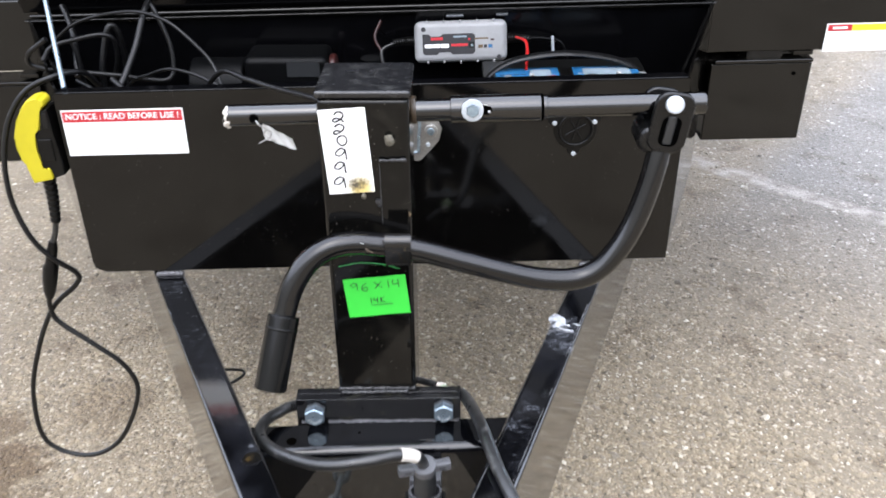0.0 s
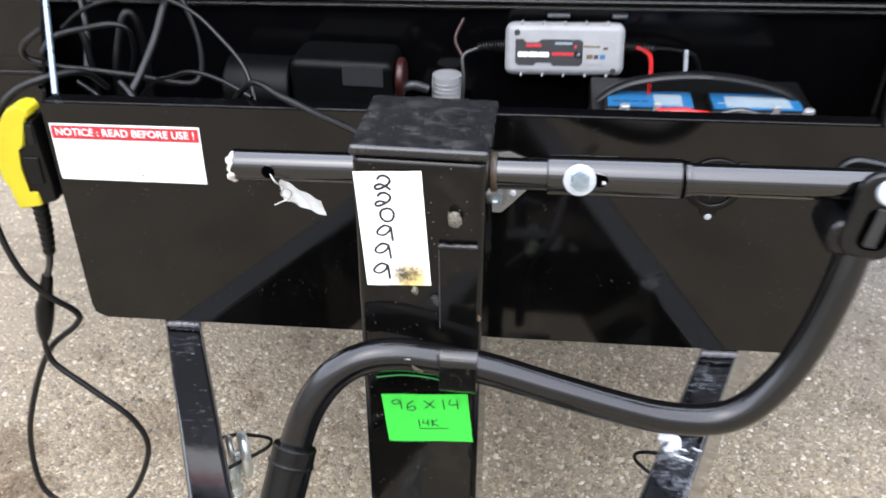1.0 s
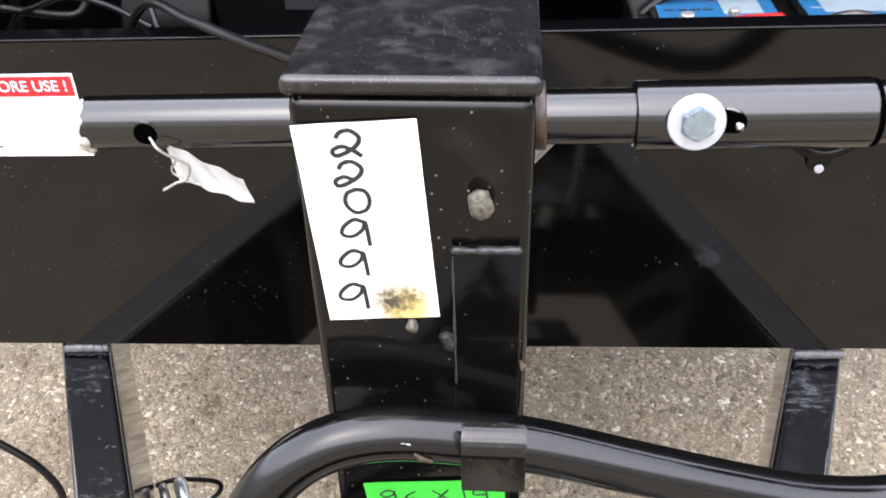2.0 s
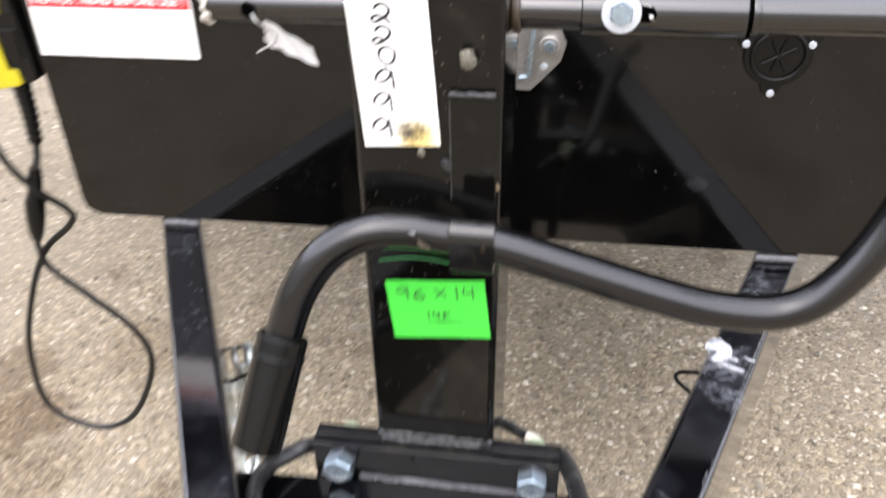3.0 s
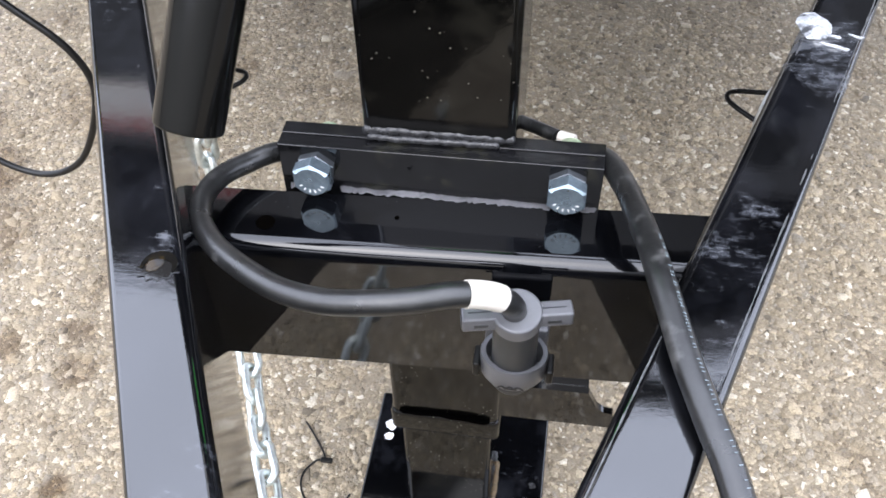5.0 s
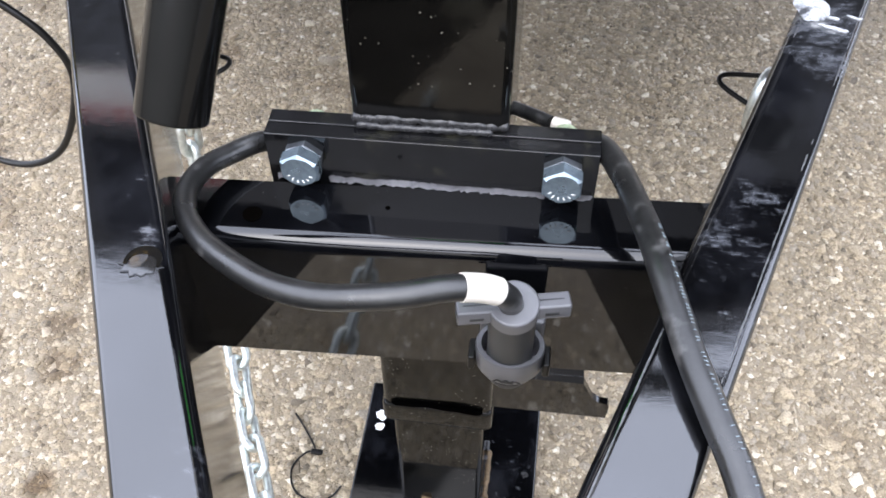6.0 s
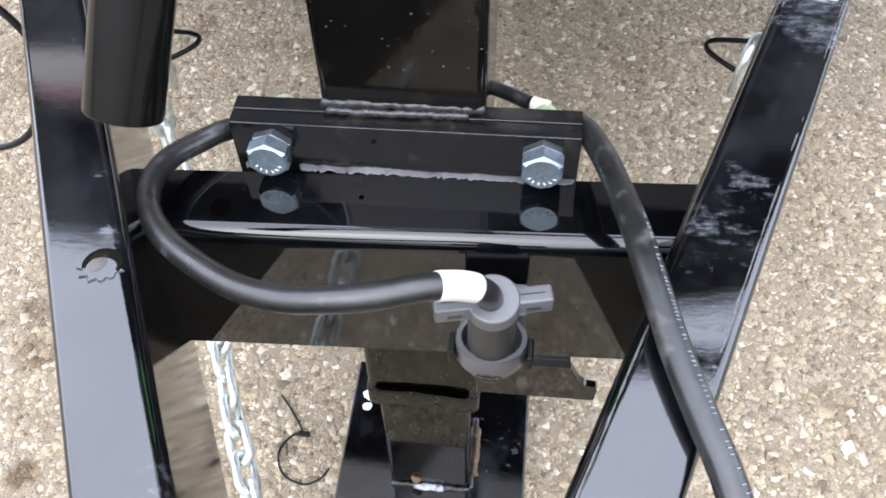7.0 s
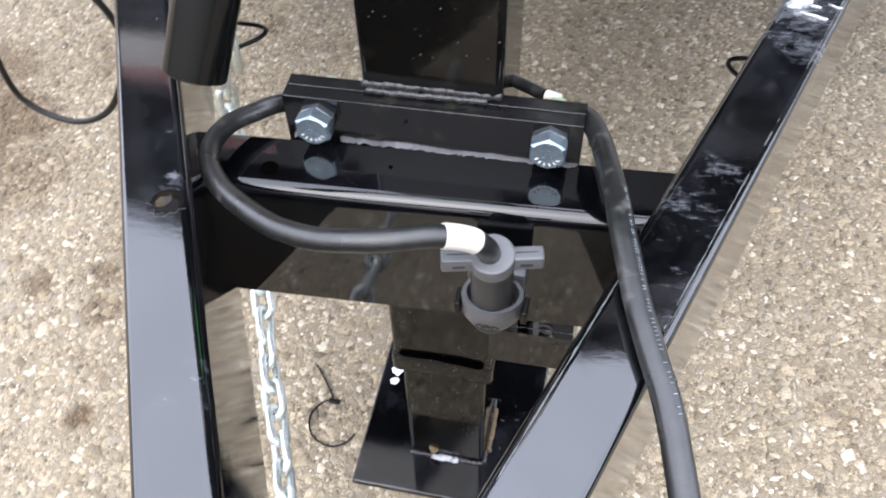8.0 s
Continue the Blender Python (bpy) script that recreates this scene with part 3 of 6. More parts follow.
def hex_bolt(face, axis, across, depth, bm=None):
    """A hexagon head with a rounded rim; face: the middle of its outer face; axis: the way it looks."""
    own = bmesh.new()
    r = across / 2 / math.cos(math.pi / 6)
    levels = ((0.0, r, 6), (-depth, r, 6))
    rings = []
    for z, rr, k in levels:
        rings.append([own.verts.new((rr * math.cos(math.pi / 6 + math.pi / 3 * i), rr * math.sin(math.pi / 6 + math.pi / 3 * i), z - 0.0016)) for i in range(6)])
    top = [own.verts.new((across / 2 * 0.95 * math.cos(2 * math.pi * i / 24 + math.pi / 6), across / 2 * 0.95 * math.sin(2 * math.pi * i / 24 + math.pi / 6), 0)) for i in range(24)]
    own.faces.new(top)
    for i in range(6):
        own.faces.new((rings[0][i], rings[0][(i + 1) % 6], rings[1][(i + 1) % 6], rings[1][i]))
        arc = [top[(i * 4 + k) % 24] for k in range(5)]
        own.faces.new([rings[0][i]] + arc + [rings[0][(i + 1) % 6]])
    own.faces.new(rings[1])
    turn = Vector((0, 0, 1)).rotation_difference(Vector(axis).normalized()).to_matrix().to_4x4()
    return joined(bm, turned(own, Matrix.Translation(face) @ turn))


def plate(outline, holes, z0, z1, bevel=0.0):
    """A flat plate with holes that go through: outline and holes are loops of (x, y)."""
    bm = bmesh.new()
    loops = []
    for loop in [outline] + list(holes):
        vs = [bm.verts.new((x, y, z1)) for x, y in loop]
        loops.append(vs)
        for i in range(len(vs)):
            bm.edges.new((vs[i], vs[(i + 1) % len(vs)]))
    bmesh.ops.triangle_fill(bm, use_beauty=True, use_dissolve=False, edges=list(bm.edges))
    ext = bmesh.ops.extrude_face_region(bm, geom=list(bm.faces))
    for g in ext["geom"]:
        if isinstance(g, bmesh.types.BMVert):
            g.co.z = z0
    return bm


def rounded_slab(x0, x1, z0, z1, r, y0, y1, bevel=0.0):
    """A slab across y with round corners, its edges softened."""
    loop = []
    for cx, cz, a0 in ((x1 - r, z1 - r, 0), (x0 + r, z1 - r, 90), (x0 + r, z0 + r, 180), (x1 - r, z0 + r, 270)):
        for k in range(7):
            a = radians(a0 + 15 * k)
            loop.append((cx, cz, math.cos(a), math.sin(a)))
    bm = bmesh.new()
    rings = []
    steps = [(y0, r - bevel), (y0 + bevel * 0.3, r - bevel * 0.3), (y0 + bevel, r), (y1 - bevel, r), (y1 - bevel * 0.3, r - bevel * 0.3), (y1, r - bevel)] if bevel else [(y0, r), (y1, r)]
    for y, rr in steps:
        rings.append([bm.verts.new((cx + rr * c, y, cz + rr * s)) for cx, cz, c, s in loop])
    n = len(loop)
    for a, b in zip(rings, rings[1:]):
        for k in range(n):
            bm.faces.new((a[k], a[(k + 1) % n], b[(k + 1) % n], b[k]))
    bm.faces.new(rings[0])
    bm.faces.new(list(reversed(rings[-1])))
    return bm


def circle(cx, cy, r, n=20, wobble=0.0, seed=1):
    rnd = random.Random(seed)
    return [(cx + r * (1 + rnd.uniform(-wobble, wobble)) * math.cos(2 * math.pi * i / n), cy + r * (1 + rnd.uniform(-wobble, wobble)) * math.sin(2 * math.pi * i / n)) for i in range(n)]


def bead(line, radius, seed=1, rough=0.35, sides=8):
    """A weld bead: a bar whose girth wanders."""
    rnd = random.Random(seed)
    pts = [Vector(p) + Vector((rnd.uniform(-1, 1), rnd.uniform(-1, 1), rnd.uniform(-1, 1))) * radius * 0.16 for p in line]
    girth = [rnd.uniform(-rough, rough) for _ in pts]
    girth = [(girth[max(i - 1, 0)] + 2 * girth[i] + girth[min(i + 1, len(pts) - 1)]) / 4 for i in range(len(pts))]
    return sweep(spline(pts, 2) if len(pts) > 3 else pts, [radius * (1 + g) * (0.45 if i in (0, len(pts) - 1) else 1) for i, g in enumerate(girth)] if len(pts) <= 3 else
                 [radius * (1 + girth[min(i // 2, len(pts) - 1)]) * (0.45 if i in (0, 2 * len(pts) - 2) else 1) for i in range(2 * len(pts) - 1)], sides)


def ragged_strip(x0, x1, n, y_low, y_high, z, seed, low=0.001, tall=0.004):
    """A torn-edged smear that climbs from a ledge up the plate behind it."""
    rnd = random.Random(seed)
    bm = bmesh.new()
    rows = []
    h = (low + tall) / 2
    for i in range(n):
        x = x0 + (x1 - x0) * i / (n - 1)
        h = min(tall, max(low, h + rnd.uniform(-1, 1) * (tall - low) * 0.4))
        taper = 0.15 if i in (0, n - 1) else 1.0
        y0 = y_high - (y_high - y_low) * rnd.uniform(0.55, 1.0) * taper
        rows.append([bm.verts.new((x, y0, z)), bm.verts.new((x, (y0 + y_high) / 2, z + 0.0007 + h * 0.15 * taper)), bm.verts.new((x, y_high, z + h * taper))])
    for a, b in zip(rows, rows[1:]):
        for k in range(2):
            bm.faces.new((a[k], a[k + 1], b[k + 1], b[k]))
    return bm


def straight(a, b, n):
    a, b = Vector(a), Vector(b)
    return [a.lerp(b, i / (n - 1)) for i in range(n)]


def letters(text, size, extrude=0.0002, align="CENTER", bold=0.0):
    """Lettering as a mesh in the plane z = 0."""
    cu = bpy.data.curves.new("letters", "FONT")
    cu.body, cu.size, cu.extrude, cu.align_x, cu.align_y, cu.offset = text, size, extrude, align, "CENTER", bold
    ob = bpy.data.objects.new("letters", cu)
    scene.collection.objects.link(ob)
    dg = bpy.context.evaluated_depsgraph_get()
    me = bpy.data.meshes.new_from_object(ob.evaluated_get(dg))
    bpy.data.objects.remove(ob)
    bm = bmesh.new()
    bm.from_mesh(me)
    bpy.data.meshes.remove(me)
    return bm


def upright(x, y, z, roll=0.0):
    """The pose of a flat thing that faces the camera's side (towards -y), turned in its plane."""
    return Matrix.Translation((x, y, z)) @ Matrix.Rotation(math.pi / 2, 4, "X") @ Matrix.Rotation(radians(roll), 4, "Z")


def strokes(lines, radius, m, bm=None):
    """Handwriting: pen strokes as flat bars."""
    bm = bm or bmesh.new()
    for ln in lines:
        pts = spline([(x, y, 0) for x, y in ln], 5) if len(ln) > 2 else [Vector((*p, 0)) for p in ln]
        own = sweep(pts, radius, 6)
        for v in own.verts:
            v.co.z *= 0.25
        joined(bm, own)
    return turned(bm, m)


# ---------------------------------------------------------------- ground
def build_ground():
    edge = [0.0, 0.4, 0.8, 1.2, 1.6, 2.0, 2.6, 3.4, 5, 8, 14, 30, 80, 250, 900]
    xs = sorted({-e for e in edge} | set(edge))
    bm = bmesh.new()
    grid = [[bm.verts.new((x, y + 1.0, 0)) for x in xs] for y in xs]
    for j in range(len(xs) - 1):
        for i in range(len(xs) - 1):
            bm.faces.new((grid[j][i], grid[j][i + 1], grid[j + 1][i + 1], grid[j + 1][i]))
    return solo("ground", bm, "ground", "tan gravelly asphalt yard with embedded crushed stone", "ground", kind="structure")


def build_gravel(count=150000):
    """Angular crushed stone bedded in the yard, one mesh: low flat-topped pieces, dense near the tongue and thinning out."""
    rng = np.random.default_rng(5)
    near, mid = int(count * 0.56), int(count * 0.26)
    far = count - near - mid
    x = np.concatenate([rng.uniform(-1.0, 0.8, near) + rng.normal(0, 0.12, near), rng.uniform(-1.3, 1.5, mid) + rng.normal(0, 0.25, mid), rng.uniform(-1.7, 2.6, far) + rng.normal(0, 0.3, far)])
    y = np.concatenate([rng.uniform(0.55, 1.9, near) + rng.normal(0, 0.12, near), rng.uniform(0.7, 2.6, mid) + rng.normal(0, 0.25, mid), rng.uniform(0.9, 4.2, far) + rng.normal(0, 0.3, far)])
    size = np.where(rng.random(count) < 0.34, 0.0046, 0.0023) * np.exp(rng.normal(0, 0.32, count)) + 0.0003
    size[near:near + mid] *= 1.12
    size[near + mid:] *= 1.3
    k = np.arange(6) * (np.pi / 3)
    ang = k[None] + rng.uniform(-0.42, 0.42, (count, 6)) + rng.uniform(0, 6.28, (count, 1))
    rad = size[:, None] * rng.uniform(0.6, 1.35, (count, 6))
    long, turn = rng.uniform(0.62, 1.0, (count, 1)), rng.uniform(0, 3.14, (count, 1))

    def ring(scale, z):
        px, py = rad * scale * np.cos(ang), rad * scale * np.sin(ang) * long
        return np.stack([px * np.cos(turn) - py * np.sin(turn) + x[:, None], px * np.sin(turn) + py * np.cos(turn) + y[:, None], z], -1)

    high = size[:, None] * rng.uniform(0.06, 0.33, (count, 1))
    lean = size[:, None] * rng.normal(0, 0.09, (count, 1)) * np.cos(ang + turn)
    low = ring(1.0, np.full((count, 6), -0.0006))
    top = ring(rng.uniform(0.6, 0.86, (count, 6)), np.maximum(high * rng.uniform(0.8, 1.15, (count, 6)) + lean, 0.0002))
    verts = np.concatenate([low, top], 1).reshape(-1, 3)
    tris = []
    for i in range(6):
        j = (i + 1) % 6
        tris += [(i, j, 6 + j), (i, 6 + j, 6 + i)]
    tris += [(6, 7, 8), (6, 8, 9), (6, 9, 10), (6, 10, 11)]
    faces = (np.array(tris)[None] + (np.arange(count) * 12)[:, None, None]).reshape(-1)
    me = bpy.data.meshes.new("gravel")
    me.vertices.add(len(verts))
    me.vertices.foreach_set("co", verts.ravel())
    me.loops.add(len(faces))
    me.loops.foreach_set("vertex_index", faces.astype(np.int32))
    me.polygons.add(len(faces) // 3)
    me.polygons.foreach_set("loop_start", np.arange(0, len(faces), 3, dtype=np.int32))
    me.update(calc_edges=True)
    me.materials.append(M["stone"])
    return tagged(new("gravel", me), "pale tan crushed stone bedded in the yard", "gravel", kind="stuff")


build_ground()
build_gravel()


# ---------------------------------------------------------------- the trailer: frame, bed, tongue
trailer = thing("dump_trailer", (-0.09, 1.6, 0.6), "gloss black steel dump trailer with a welded A-frame tongue", "trailer")


def build_bed():
    wall = plate([(-1.31, 0.96), (1.13, 0.96), (1.13, 1.52), (-0.09, 1.86), (-1.31, 1.52)], [], 0.0, 0.04)
    turned(wall, Matrix(((1, 0, 0, 0), (0, 0, -1, 1.575), (0, 1, 0, 0), (0, 0, 0, 1))))
    part("front_wall", wall, "bed_paint", trailer)
    for x0 in (-1.31, 1.09):
        part("side_wall", box(x0, x0 + 0.04, 1.578, 5.7, 0.96, 1.51, 0.004), "trailer", trailer)
    part("bed_floor", box(-1.30, 1.12, 1.58, 5.7, 0.90, 0.957, 0.003), "trailer", trailer)
    part("header_beam", leaned(box(-1.31, 1.13, 1.49, 1.57, 0.832, 0.957, 0.004, 2)), "trailer", trailer)
    for name, x0, x1, z0, z1 in (("step_box", 0.47, 0.648, 0.664, 0.812), ("step_box", -0.93, -0.735, 0.654, 0.806)):
        s = part(name, leaned(box(x0, x1, 1.496, 1.58, z0, z1 - 0.002, 0.003, 2)), "trailer", trailer)
        part("top_flange", leaned(box(x0 + 0.004, x1 - 0.002, 1.488, 1.52, z1, z1 + 0.006, 0.0015, 2)), "trailer", s)
        part("end_flange", leaned(box(x1 - 0.036, x1 - 0.001, 1.5, 1.56, z1 + 0.009, z1 + 0.018, 0.0015)), "trailer", s)
        part("bolt_hole", leaned(rod((x1 - 0.03, 1.4945, z1 - 0.022), (x1 - 0.03, 1.498, z1 - 0.022), 0.0035, 12)), "void", s)
    # unseen bar added so the gap under the header stays black
    part("gap_backing_bar", leaned(box(-0.74, 0.56, 1.583, 1.64, 0.68, 0.829, 0.003)), "bed_paint", trailer)
    for x0 in (-0.72, 0.44):
        part("frame_rail", leaned(box(x0, x0 + 0.08, 1.643, 5.6, 0.66, 0.83, 0.006)), "trailer", trailer)


build_bed()

BEAM_TOP, BEAM_LOW = 0.597, 0.395


def beam_section(name, inner, outer, y0, y1, mat):
    """A rectangular tube that runs askew; inner and outer: x at y = 0.8, and the slope."""
    flip = 1 if inner[0] > outer[0] else -1
    bm = bmesh.new()
    seg, r_in, r_out = 7, 0.0082, 0.0054
    r_hi, r_lo = (r_in, r_out) if flip > 0 else (r_out, r_in)
    rings = []
    for y in (y0, y1):
        xi, xo = inner[0] + inner[1] * (y - 0.8), outer[0] + outer[1] * (y - 0.8)
        lo, hi = min(xi, xo), max(xi, xo)
        ring = []
        for r, cx, cz, a0 in ((r_hi, hi - r_hi, BEAM_TOP - r_hi, 0), (r_lo, lo + r_lo, BEAM_TOP - r_lo, 90), (r_lo, lo + r_lo, BEAM_LOW + r_lo, 180), (r_hi, hi - r_hi, BEAM_LOW + r_hi, 270)):
            for k in range(seg + 1):
                a = radians(a0 + 90 * k / seg)
                ring.append(bm.verts.new((cx + r * math.cos(a), y, cz + r * math.sin(a))))
        rings.append(ring)
    n = len(rings[0])
    for k in range(n):
        bm.faces.new((rings[0][k], rings[0][(k + 1) % n], rings[1][(k + 1) % n], rings[1][k]))
    bm.faces.new(rings[0])
    bm.faces.new(list(reversed(rings[1])))
    return part(name, leaned(bm), mat, trailer)


L_IN, L_OUT = (-0.2355, -0.49), (-0.2845, -0.491)
R_IN, R_OUT = (0.0735, 0.365), (0.1218, 0.357)
beam_left = beam_section("tongue_beam", L_IN, L_OUT, 0.43, 1.9, "beam_paint")
beam_right = beam_section("tongue_beam", R_IN, R_OUT, 0.43, 1.9, "scuffed_paint")


def beam_details():
    def top(x):
        return BEAM_TOP + (x - LEAN_X) * LEAN_K

    zl, zr, zh = top(-0.43), top(0.2), top(-0.2275) + 0.0005
    # weld runs where the beams pass under the box
    part("weld_or_gap_bead", bead(straight((-0.4595, 1.165, zl + 0.001), (-0.4155, 1.167, zl + 0.002), 16), 0.0046, 3, 0.12), "weld_pale", beam_left)
    part("weld_or_gap_bead", bead(straight((0.2095, 1.166, zr + 0.004), (0.2535, 1.167, zr + 0.005), 16), 0.0048, 4, 0.14), "weld_pale", beam_right)
    # bright weld repair on one beam: a low ragged mound with crumbs
    rnd = random.Random(8)
    bm = bmesh.new()
    hub = bm.verts.new((0.1605, 1.014, zr + 0.0032))
    rings = []
    wob = [rnd.uniform(0.7, 1.15) for _ in range(28)]
    wob = [(wob[k - 1] + 2 * wob[k] + wob[(k + 1) % 28]) / 4 for k in range(28)]
    for r, h in ((0.35, 0.0034), (0.7, 0.0026), (1.0, 0.0006)):
        rings.append([bm.verts.new((0.1605 + 0.0135 * r * wob[k] * math.cos(k * math.pi / 14), 1.014 + 0.0185 * r * wob[k] * math.sin(k * math.pi / 14), zr - 0.0004 + h * rnd.uniform(0.6, 1.2))) for k in range(28)])
    for k in range(28):
        q = (k + 1) % 28
        bm.faces.new((hub, rings[0][k], rings[0][q]))
        for a, b in zip(rings, rings[1:]):
            bm.faces.new((a[k], b[k], b[q], a[q]))
    part("weld_repair", bm, "weld_bright", beam_right, "bright ragged weld repair")
    for i in range(6):
        cx, cy = 0.166 + rnd.uniform(-0.016, 0.018), 1.003 + rnd.uniform(-0.012, 0.008)
        line = [(cx + 0.0035 * k, cy - 0.0012 * k + rnd.uniform(-0.001, 0.001), zr - 0.0002 + (cx - 0.16) * LEAN_K) for k in range(4)]
        part("weld_spatter", bead(line, rnd.uniform(0.0007, 0.0014), 20 + i, 0.5), "weld_bright", beam_right)
    # ragged torch-cut hole in the other, torn along its near side; its inner shade and brown glow are painted flat
    hx, hy, hr = -0.2238, 0.7435, 0.0102
    torn = []
    for k in range(48):
        a = 2 * math.pi * k / 48
        tooth = (0.0, 0.55, 1.0, 0.35)[k % 4] * (0.34 if math.sin(a) < -0.15 else 0.05) * rnd.uniform(0.55, 1.2)
        torn.append((math.cos(a) * (1 + tooth), 0.95 * math.sin(a) * (1 + tooth)))
    bm = bmesh.new()
    bm.faces.new([bm.verts.new((hx + x * hr, hy + y * hr, zh - 0.0001)) for x, y in torn])
    pl = part("hole_edge", bm, "hole_edge", beam_left, "torn edge of a cut hole")
    bm = bmesh.new()
    bm.faces.new([bm.verts.new((hx + x * hr * 0.95 - 0.0002, hy + y * hr * 0.94 + 0.0003, zh + 0.0001)) for x, y in torn])
    part("plug", bm, "plug_paint", pl)
    # brown face painted for the glow seen inside the hole
    bm = bmesh.new()
    bm.faces.new([bm.verts.new((hx - 0.0026 + (x - hx) * 0.8 + 0.2 * (y - hy), y + 0.0008, zh + 0.0003)) for x, y in circle(hx, hy, 0.0056, 24, 0.1, 6)])
    part("hole_glow", bm, "glow_brown", pl, "brown glow from inside the hole, painted on")
    # dark crescent painted for the shade inside the hole
    bm = bmesh.new()
    arc = [(hx + hr * 1.02 * math.cos(a), hy + hr * 1.02 * math.sin(a)) for a in np.linspace(-0.35, 3.5, 20)]
    arc += [(hx + hr * 0.8 * math.cos(a), hy - 0.0018 + hr * 0.62 * math.sin(a)) for a in np.linspace(3.3, -0.15, 20)]
    bm.faces.new([bm.verts.new((x, y, zh + 0.0005)) for x, y in arc])
    part("hole_gap", bm, "hole_shade", pl, "dark crescent painted for the hole's shade, with brown patches")
    # worn arrises
    for x0, y0, y1, side, br in ((R_OUT[0] - 0.0058, 0.70, 0.88, 1, beam_right), (R_IN[0] + 0.0055, 0.60, 0.73, 1, beam_right), (R_OUT[0] - 0.0058, 0.93, 1.06, 1, beam_right), (R_IN[0] + 0.006, 0.98, 1.03, 1, beam_right)):
        line = [(x0 + R_IN[1] * (y - 0.8), y, top(x0 + R_IN[1] * (y - 0.8)) - 0.0003) for y in np.linspace(y0, y1, 40)]
        part("edge_wear", bead(line, 0.0005, int(y0 * 100), 0.9, 5), "scuff_pale", br)
    # dried drops
    for i in range(5):
        y = rnd.uniform(0.85, 1.1)
        x = L_OUT[0] + (L_IN[0] - L_OUT[0]) * rnd.uniform(0.2, 0.8) + L_IN[1] * (y - 0.8)
        a, ln = rnd.uniform(0, math.pi), rnd.uniform(0.001, 0.0028)
        bm = bmesh.new()
        bm.faces.new([bm.verts.new((x + px * ln * math.cos(a) - py * ln * 0.4 * math.sin(a), y + px * ln * math.sin(a) + py * ln * 0.4 * math.cos(a), top(x) + 0.0003)) for px, py in circle(0, 0, 1, 10, 0.45, 300 + i)])
        part("scuff", bm, "scuff", beam_left)


M["plug_paint"] = material("smooth_black_plug", (0.004, 0.0038, 0.0036), 0.05, ior=PAINT_IOR, rough_vary=0.02)
M["hole_shade"] = material("painted_hole_shade", (0.0025, 0.002, 0.0012), 0.6, ior=1.15, vary=0.5, scale=200, second=(0.03, 0.019, 0.005), second_scale=110, second_at=0.5)
M["hole_edge"] = material("torn_paint_edge", (0.006, 0.006, 0.007), 0.3, ior=1.6, rough_vary=0.1, vary=0.5, scale=300)
M["glow_brown"] = material("painted_hole_glow", (0.03, 0.019, 0.006), 0.14, ior=1.7, vary=0.6, scale=160, rough_vary=0.08, second=(0.008, 0.006, 0.004), second_scale=120, second_at=0.52)
M["hole_dark"] = material("dark_hole_disc", (0.0008, 0.0006, 0.0004), 0.8, ior=1.05, vary=0.5, scale=300)
M["scuff"] = material("dusty_scuff", (0.03, 0.03, 0.031), 0.45, vary=0.5, scale=300)
M["scuff_pale"] = material("pale_scratch", (0.085, 0.085, 0.088), 0.5, vary=0.5, scale=300)
beam_details()


def build_cross_channel():
    x0, x1 = -0.262, 0.098
    r = 0.011
    sec = [(0.862, 0.424), (0.812, 0.424)]
    for k in range(9):
        a = radians(180 - 90 * k / 8)
        sec.append((0.810 + r + r * math.cos(a), 0.547 - r + r * math.sin(a)))
    sec.append((0.862, 0.547))
    sec[1] = (0.810, 0.424)
    bm = bmesh.new()
    rings = []
    for x in (x0, x1):
        rings.append([bm.verts.new((x, y + (x + 0.09) * 0.035, z)) for y, z in sec])
    n = len(sec)
    for k in range(n):
        bm.faces.new((rings[0][k], rings[0][(k + 1) % n], rings[1][(k + 1) % n], rings[1][k]))
    bm.faces.new(rings[0])
    bm.faces.new(list(reversed(rings[1])))
    ch = part("cross_channel", leaned(bm), "channel_paint", trailer)
    zt = 0.5473
    for hx, hy, hr in ((-0.195, 0.828, 0.0062), (-0.109, 0.8425, 0.0016)):
        rim = [(hx + hr * math.cos(a * 0.3), hy + hr * math.sin(a * 0.3), zt + (hx + 0.09) * LEAN_K) for a in range(21)]
        part("hole_rim", bead(rim, hr * 0.06, 2, 0.4, 6), "hole_dark", ch)
        # flat near-black disc painted for the shade in the hole
        bm = bmesh.new()
        bm.faces.new([bm.verts.new((x, y, zt + (hx + 0.09) * LEAN_K)) for x, y in circle(hx, hy, hr)])
        part("bolt_hole", bm, "hole_dark", ch)
    for k, (wx0, wx1, n) in enumerate(((-0.153, -0.081, 40), (-0.085, -0.008, 44), (-0.188, -0.176, 8), (0.006, 0.021, 9))):
        part("weld_line", leaned(ragged_strip(wx0, wx1, n, 0.8605, 0.8664, 0.5474, 11 + k, 0.0002, 0.0019)), "weld_pale", ch, "pale unpainted weld line")
    end = [(0.037, 0.362), (0.041, 0.353), (0.045, 0.343), (0.0515, 0.3365), (0.059, 0.335), (0.0605, 0.331), (0.0595, 0.314)]
    bm = plate([(-0.034, 0.314)] + end[::-1] + [(-0.034, 0.362)], [], 0.0, 0.006)
    turned(bm, Matrix(((1, 0, 0, 0), (0, 0, -1, 0.848), (0, 1, 0, 0), (0, 0, 0, 1))))
    box(-0.034, 0.037, 0.848, 0.88, 0.356, 0.362, 0.001, bm=bm)
    part("gusset_angle", leaned(bm), "channel_paint", ch)
    front = leaned(box(-0.193, 0.022, 0.8665, 0.8783, 0.505, 0.5825, 0.0008, 2))
    br = part("mount_plate", front, "plate_paint", trailer)


build_cross_channel()


